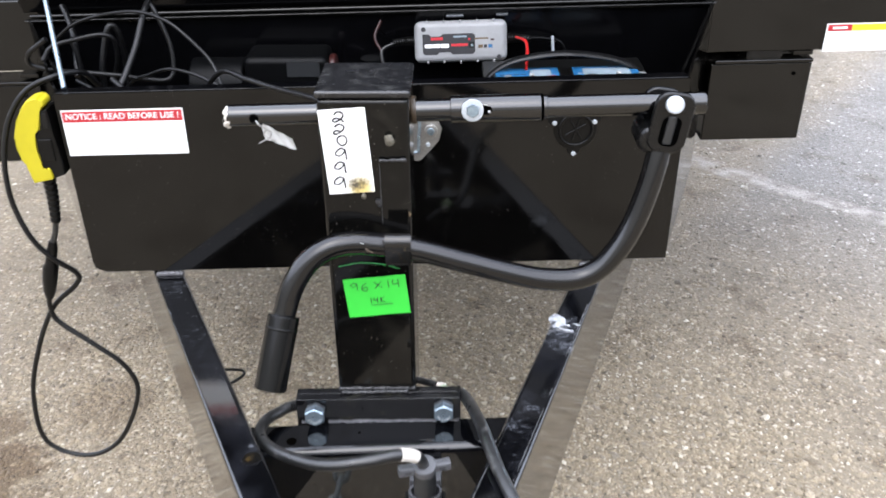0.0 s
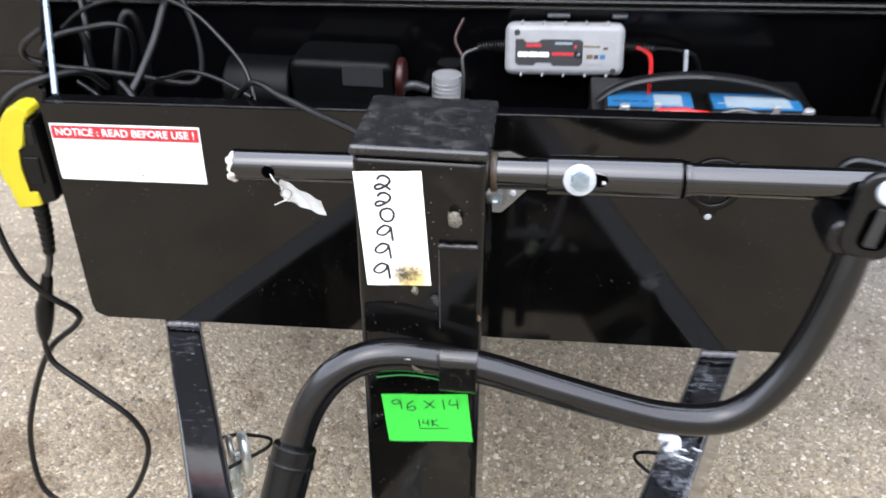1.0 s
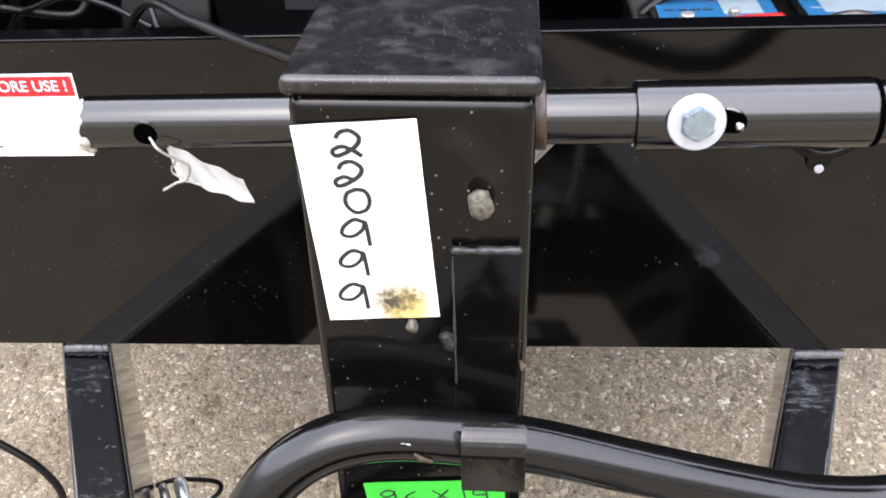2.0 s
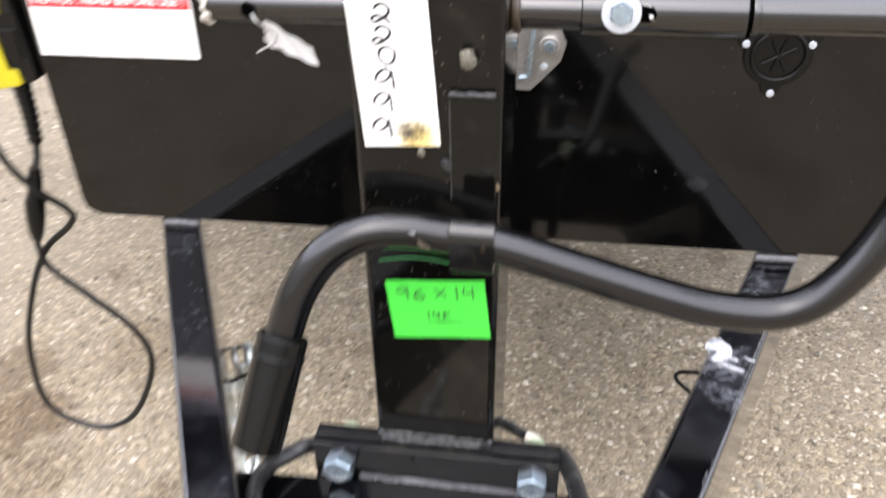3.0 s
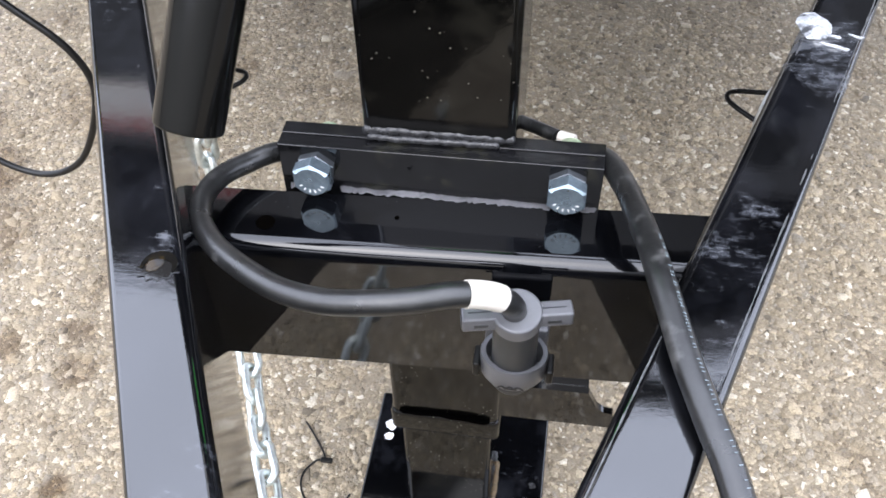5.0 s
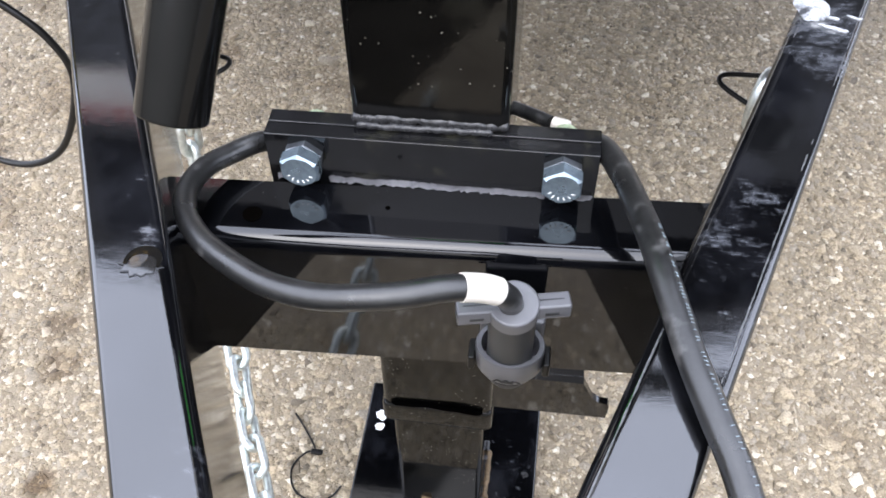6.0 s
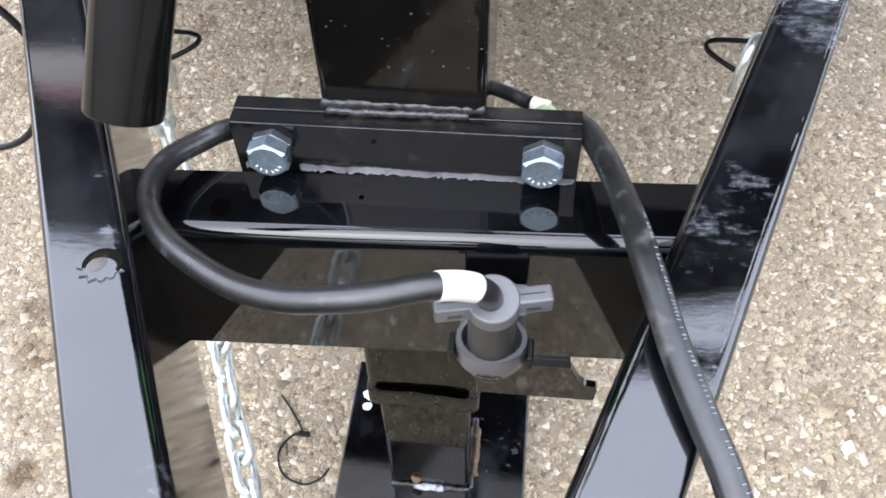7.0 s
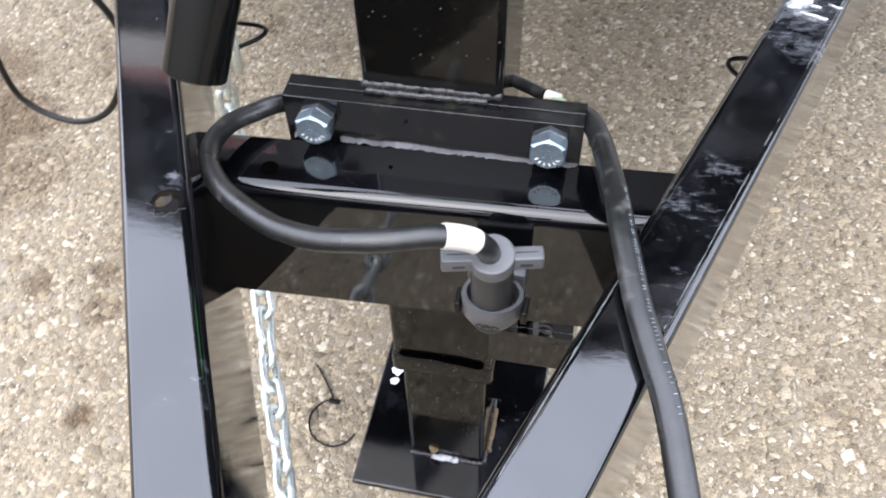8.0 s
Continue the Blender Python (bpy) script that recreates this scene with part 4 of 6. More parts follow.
# ---------------------------------------------------------------- the jack
jack = thing("drop_leg_jack", (-0.0866, 0.93, 0.0), "black drop-leg trailer jack with folded crank handle, foot on the gravel", "trailer jack")
JX, JY, JH = -0.0866, 0.93, 0.0508


def build_jack():
    mast = part("mast", box(JX - JH, JX + JH, JY - JH + 0.0008, JY + JH, 0.225, 0.9864, 0.006, 3), "jack_paint", jack)
    cap = box(JX - JH - 0.002, JX + JH + 0.002, JY - JH + 0.0004, JY + JH + 0.001, 0.9866, 0.9955, 0.0034, 4)
    cap_ob = part("cap", cap, "cap", jack, "dusty black steel cap")
    part("leg", box(JX - 0.0445, JX + 0.0445, JY - 0.0445, JY + 0.0445, 0.012, 0.24, 0.006, 3), "jack_paint", jack)
    lip = box(JX - 0.0525, JX + 0.0525, JY - 0.0525, JY + 0.0525, 0.205, 0.238, 0.006, 3)
    collar = part("mast_collar", lip, "jack_paint", jack)
    # black arc drawn for the shaded gap above the collar, no weld
    arc = [(JX - 0.043 + 0.0086 * k, JY - 0.0515, 0.2395 + 0.0025 * math.sin(math.pi * k / 10)) for k in range(11)]
    part("weld_or_gap_bead", bead(arc, 0.0034, 25, 0.3), "void", collar)
    part("rust_spot", bead([(JX - 0.02, JY - 0.0452, 0.032), (JX - 0.014, JY - 0.0454, 0.026), (JX - 0.017, JY - 0.0454, 0.02)], 0.0042, 26, 0.6), "rust", jack, "rust spot on the leg")
    foot = part("foot_plate", box(JX - 0.105, JX + 0.105, JY - 0.096, JY + 0.108, 0.0, 0.0095, 0.003, 2), "foot_paint", jack)
    part("weld_or_gap_bead", bead(straight((JX - 0.044, JY - 0.0455, 0.0105), (JX + 0.044, JY - 0.0455, 0.0105), 30), 0.003, 21, 0.4), "weld", foot)
    part("weld_or_gap_bead", bead(straight((JX + 0.0455, JY - 0.044, 0.0105), (JX + 0.0455, JY + 0.044, 0.0105), 26), 0.003, 22, 0.4), "weld", foot)
    part("bare_weld", bead(straight((JX - 0.018, JY - 0.047, 0.0112), (JX + 0.016, JY - 0.047, 0.0112), 14), 0.0042, 23, 0.3), "weld_bright", foot)
    part("rust_streak", bead(straight((JX + 0.048, JY - 0.03, 0.0115), (JX + 0.048, JY + 0.03, 0.0115), 18), 0.0036, 24, 0.5), "rust", foot)
    for i, (dx, dy, r) in enumerate(((-0.086, 0.062, 0.0068), (-0.086, 0.046, 0.0056), (0.092, 0.006, 0.004))):
        bm = bmesh.new()
        bm.faces.new([bm.verts.new((x, y, 0.0099)) for x, y in circle(JX + dx, JY + dy, r, 18, 0.25, i)])
        part("paint_chip", bm, "paper" if i < 2 else "weld", foot, "bare pale paint chip")
    # plate that bolts to the tongue, welded to the mast
    rear = leaned(box(-0.193, 0.022, 0.8786, 0.8905, 0.505, 0.583, 0.0008, 2))
    rp = part("rear_plate", rear, "plate_paint", jack)
    part("weld_or_gap_bead", bead(straight((JX - 0.05, 0.8815, 0.588), (JX + 0.05, 0.8825, 0.589), 40), 0.0036, 31, 0.1), "weld", rp)
    part("weld_or_gap_bead", bead(straight((JX - 0.047, 0.878, 0.584), (JX + 0.04, 0.879, 0.5855), 40), 0.0026, 32, 0.12), "weld", rp)
    for bx, bz, by in ((-0.1675, 0.5675, 0.867), (0.0, 0.5735, 0.867)):
        b = part("bolt", hex_bolt((bx, by - 0.0165, bz - 0.004), (0, -1, 0), 0.0242, 0.0085), "zinc", jack, "zinc-plated hex bolt", angle=16)
        back = Matrix.Translation((bx, 0, bz - 0.004)) @ Matrix.Rotation(radians(9 if bx < -0.1 else -4), 4, "Y") @ Matrix.Translation((-bx, 0, 0.004 - bz))
        part("lock_nut", turned(hex_bolt((bx, by - 0.0068, bz - 0.004), (0, -1, 0), 0.0236, 0.0052), back), "dark_zinc", b, "darker hex nut behind the head", angle=16)
        marks = []
        for k in range(6):
            a = radians(205 + 26 * k)
            marks.append([(0.0068 * math.cos(a), 0.0068 * math.sin(a)), (0.0092 * math.cos(a + 0.05), 0.0092 * math.sin(a + 0.05))])
        part("head_mark", strokes(marks, 0.0005, upright(bx, by - 0.0168, bz - 0.004)), "paper", b)
        part("nut", hex_bolt((bx, 0.9, bz - 0.006), (0, 1, 0), 0.024, 0.0078), "green_zinc", jack)
        part("bolt_end", rod((bx, 0.898, bz - 0.006), (bx, 0.9065, bz - 0.006), 0.0078, 14, 0.001), "green_zinc", jack)
    # strap and hook that hold the folded handle
    part("strap", box(-0.0705, -0.0395, 0.8778, 0.8792, 0.807, 0.9145, 0.0005), "jack_paint", jack)
    part("weld_or_gap_bead", bead(straight((-0.071, 0.8765, 0.9155), (-0.040, 0.8765, 0.9165), 18), 0.0019, 41, 0.3), "weld", jack)
    prof = [(0.838, 0.826)] + [(0.849 - 0.011 * math.cos(a), 0.826 + 0.0118 * math.sin(a)) for a in np.linspace(0.22, 1.45, 7)] + [(0.8495, 0.8378), (0.8495, 0.8105), (0.8525, 0.8065), (0.879, 0.8065), (0.879, 0.7985), (0.842, 0.7985), (0.838, 0.8035)]
    hook = bmesh.new()
    ends = [[hook.verts.new((x, y, z)) for y, z in prof] for x in (-0.0655, -0.0355)]
    hook.faces.new(ends[0])
    hook.faces.new(list(reversed(ends[1])))
    for k in range(len(prof)):
        hook.faces.new((ends[0][k], ends[0][(k + 1) % len(prof)], ends[1][(k + 1) % len(prof)], ends[1][k]))
    bmesh.ops.bevel(hook, geom=list(hook.edges), offset=0.0008, segments=2, affect="EDGES")
    part("hook", hook, "tan_hook", jack, "worn black steel handle hook")
    part("weld_stub", bead([(-0.0592, 0.8782, 0.9455), (-0.0592, 0.876, 0.943), (-0.0585, 0.8748, 0.9395), (-0.0575, 0.877, 0.9355)], 0.0047, 51, 0.5), "stub_steel", jack, "bare broken weld stub")
    part("weld_stub", bead([(-0.0905, 0.8795, 0.874), (-0.09, 0.877, 0.871), (-0.0895, 0.878, 0.867)], 0.0038, 52, 0.3), "stub_steel", jack)
    part("weld_stub", bead([(-0.0745, 0.8792, 0.8665), (-0.074, 0.8782, 0.863), (-0.0728, 0.8785, 0.859), (-0.0722, 0.8791, 0.855)], 0.0034, 53, 0.5), "weld", jack)
    part("paint_seam", bead(straight((-0.0705, 0.8776, 0.912), (-0.0695, 0.8776, 0.835), 20), 0.0005, 54, 0.7, 5), "scuff", jack)
    part("rust_fleck", bead([(-0.0385, 0.8792, 0.8495), (-0.0375, 0.8792, 0.846), (-0.038, 0.8792, 0.8435)], 0.0013, 55, 0.5), "rust", jack)

    # crank shaft through the mast
    sh = part("shaft", rod((-0.249, 0.93, 0.9485), (0.30, 0.93, 0.9635), 0.0128, 28, 0.0015), "gloss_tube", jack)
    for k, (a0, a1, w) in enumerate(((3.3, 6.3, 0.0019), (3.5, 4.5, 0.0031), (5.1, 5.9, 0.0026))):
        arc = [(-0.2478 + 0.001 * math.sin(9 * a), 0.93 + 0.0118 * math.sin(a), 0.9485 + 0.0118 * math.cos(a)) for a in np.linspace(a0, a1, 9)]
        part("worn_end", bead(arc, w, 62 + k, 0.7), "tape", sh, "end with chipped white paint")
    bm = sweep([Vector((-0.2155 + 0.0058 * math.cos(a), 0.9172 + 0.0006 * abs(math.cos(a)), 0.9495 + 0.0058 * math.sin(a))) for a in np.linspace(0, 2 * np.pi, 18)[:-1]], 0.0007, 6, True)
    part("hole_rim", bm, "gloss_tube", sh)
    part("cross_hole", rod((-0.2155, 0.9168, 0.9495), (-0.2155, 0.9195, 0.9495), 0.0055, 18), "void", sh)
    part("bushing", rod((JX + JH, 0.93, 0.955), (JX + JH + 0.006, 0.93, 0.9553), 0.0162, 24, 0.0015), "tan_patina", jack, "rust-tinted shaft bushing")
    sl = part("sleeve", rod((0.0095, 0.93, 0.9556), (0.113, 0.93, 0.9585), 0.0158, 30, 0.0012), "gloss_tube", jack)
    part("sleeve_gap", rod((0.113, 0.93, 0.9585), (0.1152, 0.93, 0.9586), 0.0153, 30), "void", sl)
    part("sleeve_lip", rod((0.1152, 0.93, 0.9586), (0.1205, 0.93, 0.9588), 0.0141, 30, 0.001), "gloss_tube", sl)
    part("washer", rod((0.0345, 0.9138, 0.961), (0.0345, 0.911, 0.9615), 0.0126, 30, 0.0008), "white_zinc", sl, "white zinc washer")
    part("bolt", hex_bolt((0.0345, 0.9068, 0.9625), (0, -1, 0.2), 0.0135, 0.0045), "zinc", sl)
    slot = [Vector((0.049 + 0.008 * max(0, math.cos(a)) - 0.002, 0.9148, 0.961 + 0.0058 * math.sin(a))) for a in np.linspace(-1.55, 1.55, 12)]
    part("slot_rim", sweep(slot, 0.0005, 6), "dull_steel", sl)
    part("slot", rounded_slab(0.036, 0.0565, 0.9555, 0.9655, 0.005, 0.9136, 0.9165), "void", sl)
    part("pin_end", bead([(0.052, 0.9132, 0.9605), (0.0535, 0.9128, 0.9592), (0.0548, 0.9132, 0.9575)], 0.0018, 27, 0.4), "dull_steel", sl)

    # clevis at the shaft's end
    tip = Matrix.Translation((0.257, 0.93, 0.95)) @ Matrix.Rotation(radians(8), 4, "Y") @ Matrix.Translation((-0.262, -0.93, -0.95))
    body = turned(rounded_slab(0.232, 0.2825, 0.908, 0.940, 0.013, 0.9055, 0.9545, 0.006), tip)
    cl = part("clevis", body, "cast", jack, "black cast crank clevis")
    for y0, x0, x1, z1 in ((0.9025, 0.2405, 0.2855, 0.9845), (0.9475, 0.2375, 0.2825, 0.974)):
        part("cheek", turned(rounded_slab(x0, x1, 0.9125, z1, 0.0155, y0, y0 + 0.0098, 0.003), tip), "cast", cl)
    part("clevis_slot", turned(rounded_slab(0.2525, 0.2745, 0.9215, 0.957, 0.008, 0.9015, 0.903, 0.0003), tip), "void", cl)
    part("slot_tongue", turned(box(0.2575, 0.268, 0.9006, 0.903, 0.924, 0.958, 0.0022), tip), "pump_grey", cl)
    part("pivot_bolt", rod((0.2585, 0.9035, 0.971), (0.258, 0.8955, 0.9735), 0.0102, 24, 0.002), "white_zinc", cl, "white zinc pivot bolt")

    # folded handle
    way = [(0.258, 0.925, 0.945), (0.2525, 0.919, 0.920), (0.2475, 0.912, 0.894), (0.240, 0.905, 0.864), (0.228, 0.897, 0.829), (0.211, 0.889, 0.797),
           (0.188, 0.883, 0.7705), (0.16, 0.88, 0.7585), (0.119, 0.876, 0.7605), (0.077, 0.872, 0.772), (0.023, 0.867, 0.7905), (-0.03, 0.863, 0.8085),
           (-0.069, 0.86, 0.8165), (-0.102, 0.856, 0.8215), (-0.131, 0.85, 0.818), (-0.155, 0.842, 0.803), (-0.1735, 0.832, 0.776), (-0.184, 0.822, 0.7465), (-0.190, 0.813, 0.728)]
    h = part("handle", sweep(spline(way, 6), 0.0137, 24), "satin", jack, "bent satin black crank handle")
    a, b = Vector((-0.1845, 0.8205, 0.7445)), Vector((-0.2005, 0.777, 0.6695))
    g = part("grip", rod(a, b, 0.0186, 40, 0.0015), "grip", h, "loose black plastic grip")
    d = (b - a).normalized()
    part("grip_collar", sweep([a + d * 0.0135, a + d * 0.0145, a + d * 0.0165, a + d * 0.0175], [0.0184, 0.0195, 0.0195, 0.0184], 32), "grip", h)
    part("wear_mark", bead([(-0.088, 0.8441, 0.8205), (-0.085, 0.8442, 0.8175), (-0.0795, 0.8448, 0.8150)], 0.0019, 61, 0.6), "tan_patina", h)
    for i, (px, pz) in enumerate(((-0.103, 0.828), (-0.094, 0.8272), (-0.0915, 0.8268))):
        part("paint_chip", bead([(px, 0.8443, pz), (px + 0.002, 0.8443, pz - 0.0004)], 0.0006, 70 + i, 0.5), "weld_bright", h)


M["tan_hook"] = material("worn_black_steel", (0.004, 0.004, 0.0038), 0.13, ior=1.5, rough_vary=0.06, bump=0.12, bump_scale=160,
                         second=(0.032, 0.024, 0.014), second_scale=130, second_at=0.58)
M["stub_steel"] = material("dirty_bare_steel", (0.085, 0.076, 0.056), 0.65, metal=0.2, vary=0.7, scale=500, bump=0.4, bump_scale=500)
M["white_zinc"] = material("bright_zinc", (0.42, 0.45, 0.48), 0.38, metal=0.35, vary=0.08, scale=200)
build_jack()


def build_stock_label():
    """White paper label with six hand-drawn digits stacked on it, on the mast."""
    m = upright(-0.1065, 0.8786, 0.9255, 4)
    bm = bmesh.new()
    nx, nz = 8, 14
    grid = [[bm.verts.new(((-0.5 + i / nx) * 0.0522, (-0.5 + j / nz) * 0.1025, 0.0002 * math.sin(i * 1.3 + j))) for i in range(nx + 1)] for j in range(nz + 1)]
    for j in range(nz):
        for i in range(nx):
            bm.faces.new((grid[j][i], grid[j][i + 1], grid[j + 1][i + 1], grid[j + 1][i]))
    lab = part("paper_label", turned(bm, m), "label_paper", jack, "white paper label with hand-drawn stock number")
    two = [(-0.36, 0.2), (-0.2, 0.42), (0.1, 0.48), (0.38, 0.25), (0.3, -0.05), (-0.1, -0.35), (-0.42, -0.45), (-0.5, -0.25), (-0.2, -0.1), (0.15, -0.25), (0.42, -0.48)]
    zero = [(0.05, 0.5), (-0.33, 0.3), (-0.4, -0.15), (-0.1, -0.5), (0.3, -0.38), (0.44, 0.05), (0.3, 0.4), (-0.02, 0.48)]
    nine = [(0.25, 0.42), (-0.05, 0.5), (-0.4, 0.2), (-0.44, -0.08), (-0.12, -0.14), (0.2, 0.12), (0.3, 0.42), (0.34, 0.1), (0.38, -0.52)]
    shapes = (two, two[:10], zero, nine, nine, nine)
    for shape, (px, pz), s in zip(shapes, ((-0.113, 0.967), (-0.113, 0.9525), (-0.111, 0.9395), (-0.1125, 0.923), (-0.1145, 0.9065), (-0.116, 0.8875)), (0.0125, 0.0125, 0.0118, 0.0135, 0.0135, 0.014)):
        pts = [(x * s * 1.05, y * s) for x, y in shape]
        part("digit", strokes([pts], 0.001, upright(px, 0.8781, pz, 2)), "ink", lab)


def build_green_note():
    m = upright(-0.0808, 0.8786, 0.7335, 6)
    bm = bmesh.new()
    grid = [[bm.verts.new(((-0.5 + i / 8) * 0.0765, (-0.5 + j / 5) * 0.0555, 0.0003 * math.sin(i * 0.9 + j * 0.7))) for i in range(9)] for j in range(6)]
    for j in range(5):
        for i in range(8):
            bm.faces.new((grid[j][i], grid[j][i + 1], grid[j + 1][i + 1], grid[j + 1][i]))
    note = part("green_note", turned(bm, m), "green", jack, "neon green sticky note with marker writing")
    u = 0.011
    nine = [(0.35, 0.35), (0.05, 0.5), (-0.35, 0.25), (-0.1, 0.0), (0.3, 0.2), (0.35, 0.4), (0.38, -0.5)]
    six = [(0.25, 0.5), (-0.25, 0.15), (-0.3, -0.35), (0.05, -0.5), (0.35, -0.25), (0.1, -0.02), (-0.25, -0.2)]
    rows = [(nine, -0.026, 0.0165), (six, -0.013, 0.015)]
    lines = []
    for shape, ox, oy in rows:
        lines.append([(ox + x * u, oy + y * u) for x, y in shape])
    ox, oy = 0.003, 0.0165
    lines += [[(ox - 0.004, oy + 0.0045), (ox + 0.005, oy - 0.004)], [(ox + 0.005, oy + 0.0045), (ox - 0.004, oy - 0.005)]]
    lines += [[(0.016, 0.022), (0.0165, 0.011)]]
    lines += [[(0.0225, 0.022), (0.0215, 0.0165), (0.0285, 0.0165)], [(0.0285, 0.022), (0.0285, 0.011)]]
    part("pen_writing", strokes(lines, 0.0005, m @ Matrix.Translation((0, 0, 0.0008))), "ink", note)
    lines = [[(-0.008, -0.001), (-0.008, -0.009)], [(-0.0035, -0.001), (-0.0045, -0.005), (0.0, -0.005)], [(0.0, -0.001), (0.0, -0.009)],
             [(0.004, -0.001), (0.004, -0.009)], [(0.009, -0.001), (0.004, -0.005), (0.0095, -0.009)], [(-0.009, -0.012), (0.018, -0.0115)]]
    part("pen_writing", strokes(lines, 0.00045, m @ Matrix.Translation((0, 0, 0.0008))), "ink", note)
    part("mask_line", sweep(spline([(-0.125, 0.8785, 0.776), (-0.10, 0.8785, 0.781), (-0.075, 0.8785, 0.7795), (-0.052, 0.8785, 0.773)], 6), 0.0006, 6), "green_shade", note)


build_stock_label()
build_green_note()


# ---------------------------------------------------------------- the toolbox across the tongue
toolbox = thing("tongue_toolbox", (-0.1, 1.32, 0.6), "open gloss black steel toolbox on the trailer tongue", "toolbox")
BX0, BX1, BY0, BY1, BZ0, BZ1, BACK = -0.556, 0.344, 1.16, 1.48, 0.612, 0.903, 0.925
RX0, RX1 = -0.722, 0.456              # the box is wider at the back


def build_toolbox():
    t = 0.004
    outline = [(BX0, BZ1), (BX0, BZ0 + 0.012), (BX0 + 0.006, BZ0 - 0.001), (BX0 + 0.018, BZ0 - 0.006), (BX1, BZ0 - 0.001), (BX1, BZ1)]
    bm = plate(outline, [], 0.0, t)
    turned(bm, Matrix(((1, 0, 0, 0), (0, 0, -1, BY0 + t), (0, 1, 0, 0), (0, 0, 0, 1))))
    for v in bm.verts:
        v.co.y += (0.84 - v.co.z) * 0.0128
    front = part("front_panel", leaned(bm), "paint", toolbox)
    lip = box(BX0 + 0.002, BX1 - 0.002, BY0 + 0.0042, BY0 + 0.026, BZ1 - 0.004, BZ1 + 0.0005, 0.0015, 2)
    part("top_lip", leaned(lip), "inside", toolbox)
    for x0, x1 in ((BX0 + 0.001, RX0 + 0.001), (BX1 - 0.005, RX1 - 0.005)):
        bm = bmesh.new()
        sec = [(BY0 + 0.0045, BZ0), (BY1, BZ0), (BY1, BACK), (BY0 + 0.0045, BZ1)]
        a = [bm.verts.new((x0 if y < 1.3 else x1, y, z)) for y, z in sec]
        b = [bm.verts.new((t + (x0 if y < 1.3 else x1), y, z)) for y, z in sec]
        bm.faces.new(a)
        bm.faces.new(list(reversed(b)))
        for k in range(4):
            bm.faces.new((a[k], a[(k + 1) % 4], b[(k + 1) % 4], b[k]))
        part("side_panel", leaned(bm), "paint", toolbox)
        xi, xo = (x0 + t, x1 + t) if x0 < 0 else (x0, x1)
        flange = sweep([Vector((xi, BY0 + 0.03, BZ1 + 0.001)), Vector((xo, BY1 - 0.004, BACK))], 0.0026, 8)
        part("edge_roll", leaned(flange), "paint", toolbox)
    part("back_panel", leaned(box(RX0 + 0.006, RX1 - 0.006, BY1 - 0.005, BY1, BZ0, BACK - 0.004)), "inside", toolbox)
    part("floor_panel", leaned(box(BX0 + 0.006, BX1 - 0.006, BY0 + 0.005, BY1 - 0.006, BZ0 + 0.001, BZ0 + 0.005)), "inside", toolbox)
    part("rear_lip", leaned(box(RX0, RX1, BY1 - 0.012, BY1 + 0.004, BACK - 0.003, BACK + 0.002, 0.0012, 2)), "trailer", toolbox)
    part("hinge_rod", leaned(rod((RX0 + 0.01, BY1 - 0.006, BACK + 0.0075), (RX1 - 0.01, BY1 - 0.006, BACK + 0.0075), 0.0035, 10)), "trailer", toolbox)
    lid = box(RX0 - 0.006, RX1 + 0.006, 0.0, 0.018, 0.0, 0.40, 0.004, 2)
    turned(lid, Matrix.Translation((0, BY1 + 0.002, BACK + 0.011)) @ Matrix.Rotation(radians(24), 4, "X"))
    part("lid", leaned(lid), "inside", toolbox)
    s = part("lid_strut", leaned(rod((-0.546, 1.178, 0.905), (-0.600, 1.30, 1.01), 0.0035, 14)), "zinc", toolbox, "zinc rod lid prop")
    part("strut_end", leaned(rod((-0.600, 1.30, 1.01), (-0.632, 1.375, 1.075), 0.0085, 14, 0.001)), "plastic", s)
    part("wire_clip", leaned(box(0.0, 0.03, BY1 - 0.018, BY1 - 0.006, BACK - 0.010, BACK - 0.006, 0.001)), "dark_zinc", toolbox)
    part("wire_clip", leaned(box(0.085, 0.105, BY1 - 0.018, BY1 - 0.006, BACK - 0.010, BACK - 0.006, 0.001)), "dark_zinc", toolbox)

    # warning label
    lab = leaned(box(-0.5505, -0.3745, BY0 - 0.0012, BY0 - 0.0004, 0.8085, 0.8785))
    lb = part("notice_label", lab, "paper", front, "white notice label with a red heading")
    part("red_band", leaned(box(-0.549, -0.376, BY0 - 0.0018, BY0 - 0.0013, 0.8605, 0.8765)), "red_print", lb)
    tx = letters("NOTICE : READ BEFORE USE !", 0.0125, 0.0001, bold=0.0001)
    part("heading", leaned(turned(tx, upright(-0.4625, BY0 - 0.0021, 0.8685))), "paper", lb)
    for i, (x0, x1, z) in enumerate(((-0.485, -0.475, 0.853), (-0.465, -0.45, 0.853), (-0.535, -0.455, 0.843), (-0.50, -0.475, 0.837), (-0.545, -0.40, 0.8125))):
        part("print_bar", leaned(box(x0, x1, BY0 - 0.0018, BY0 - 0.0013, z, z + 0.0022)), "faint_print", lb)
    part("print_bar", leaned(box(-0.452, -0.447, BY0 - 0.0018, BY0 - 0.0013, 0.8165, 0.8178)), "ink", lb)

    # stainless latch
    prof = [(-0.045, 0.862), (-0.03, 0.864), (-0.012, 0.857), (-0.004, 0.84), (-0.008, 0.822), (-0.024, 0.803), (-0.036, 0.79), (-0.05, 0.79), (-0.05, 0.862)]
    bm = plate(prof, [], 0.0, 0.003)
    turned(bm, Matrix(((1, 0, 0, 0), (0, 0, -1, BY0 - 0.0005), (0, 1, 0, 0), (0, 0, 0, 1))))
    la = part("latch", bm, "dull_steel", toolbox, "stainless paddle latch")
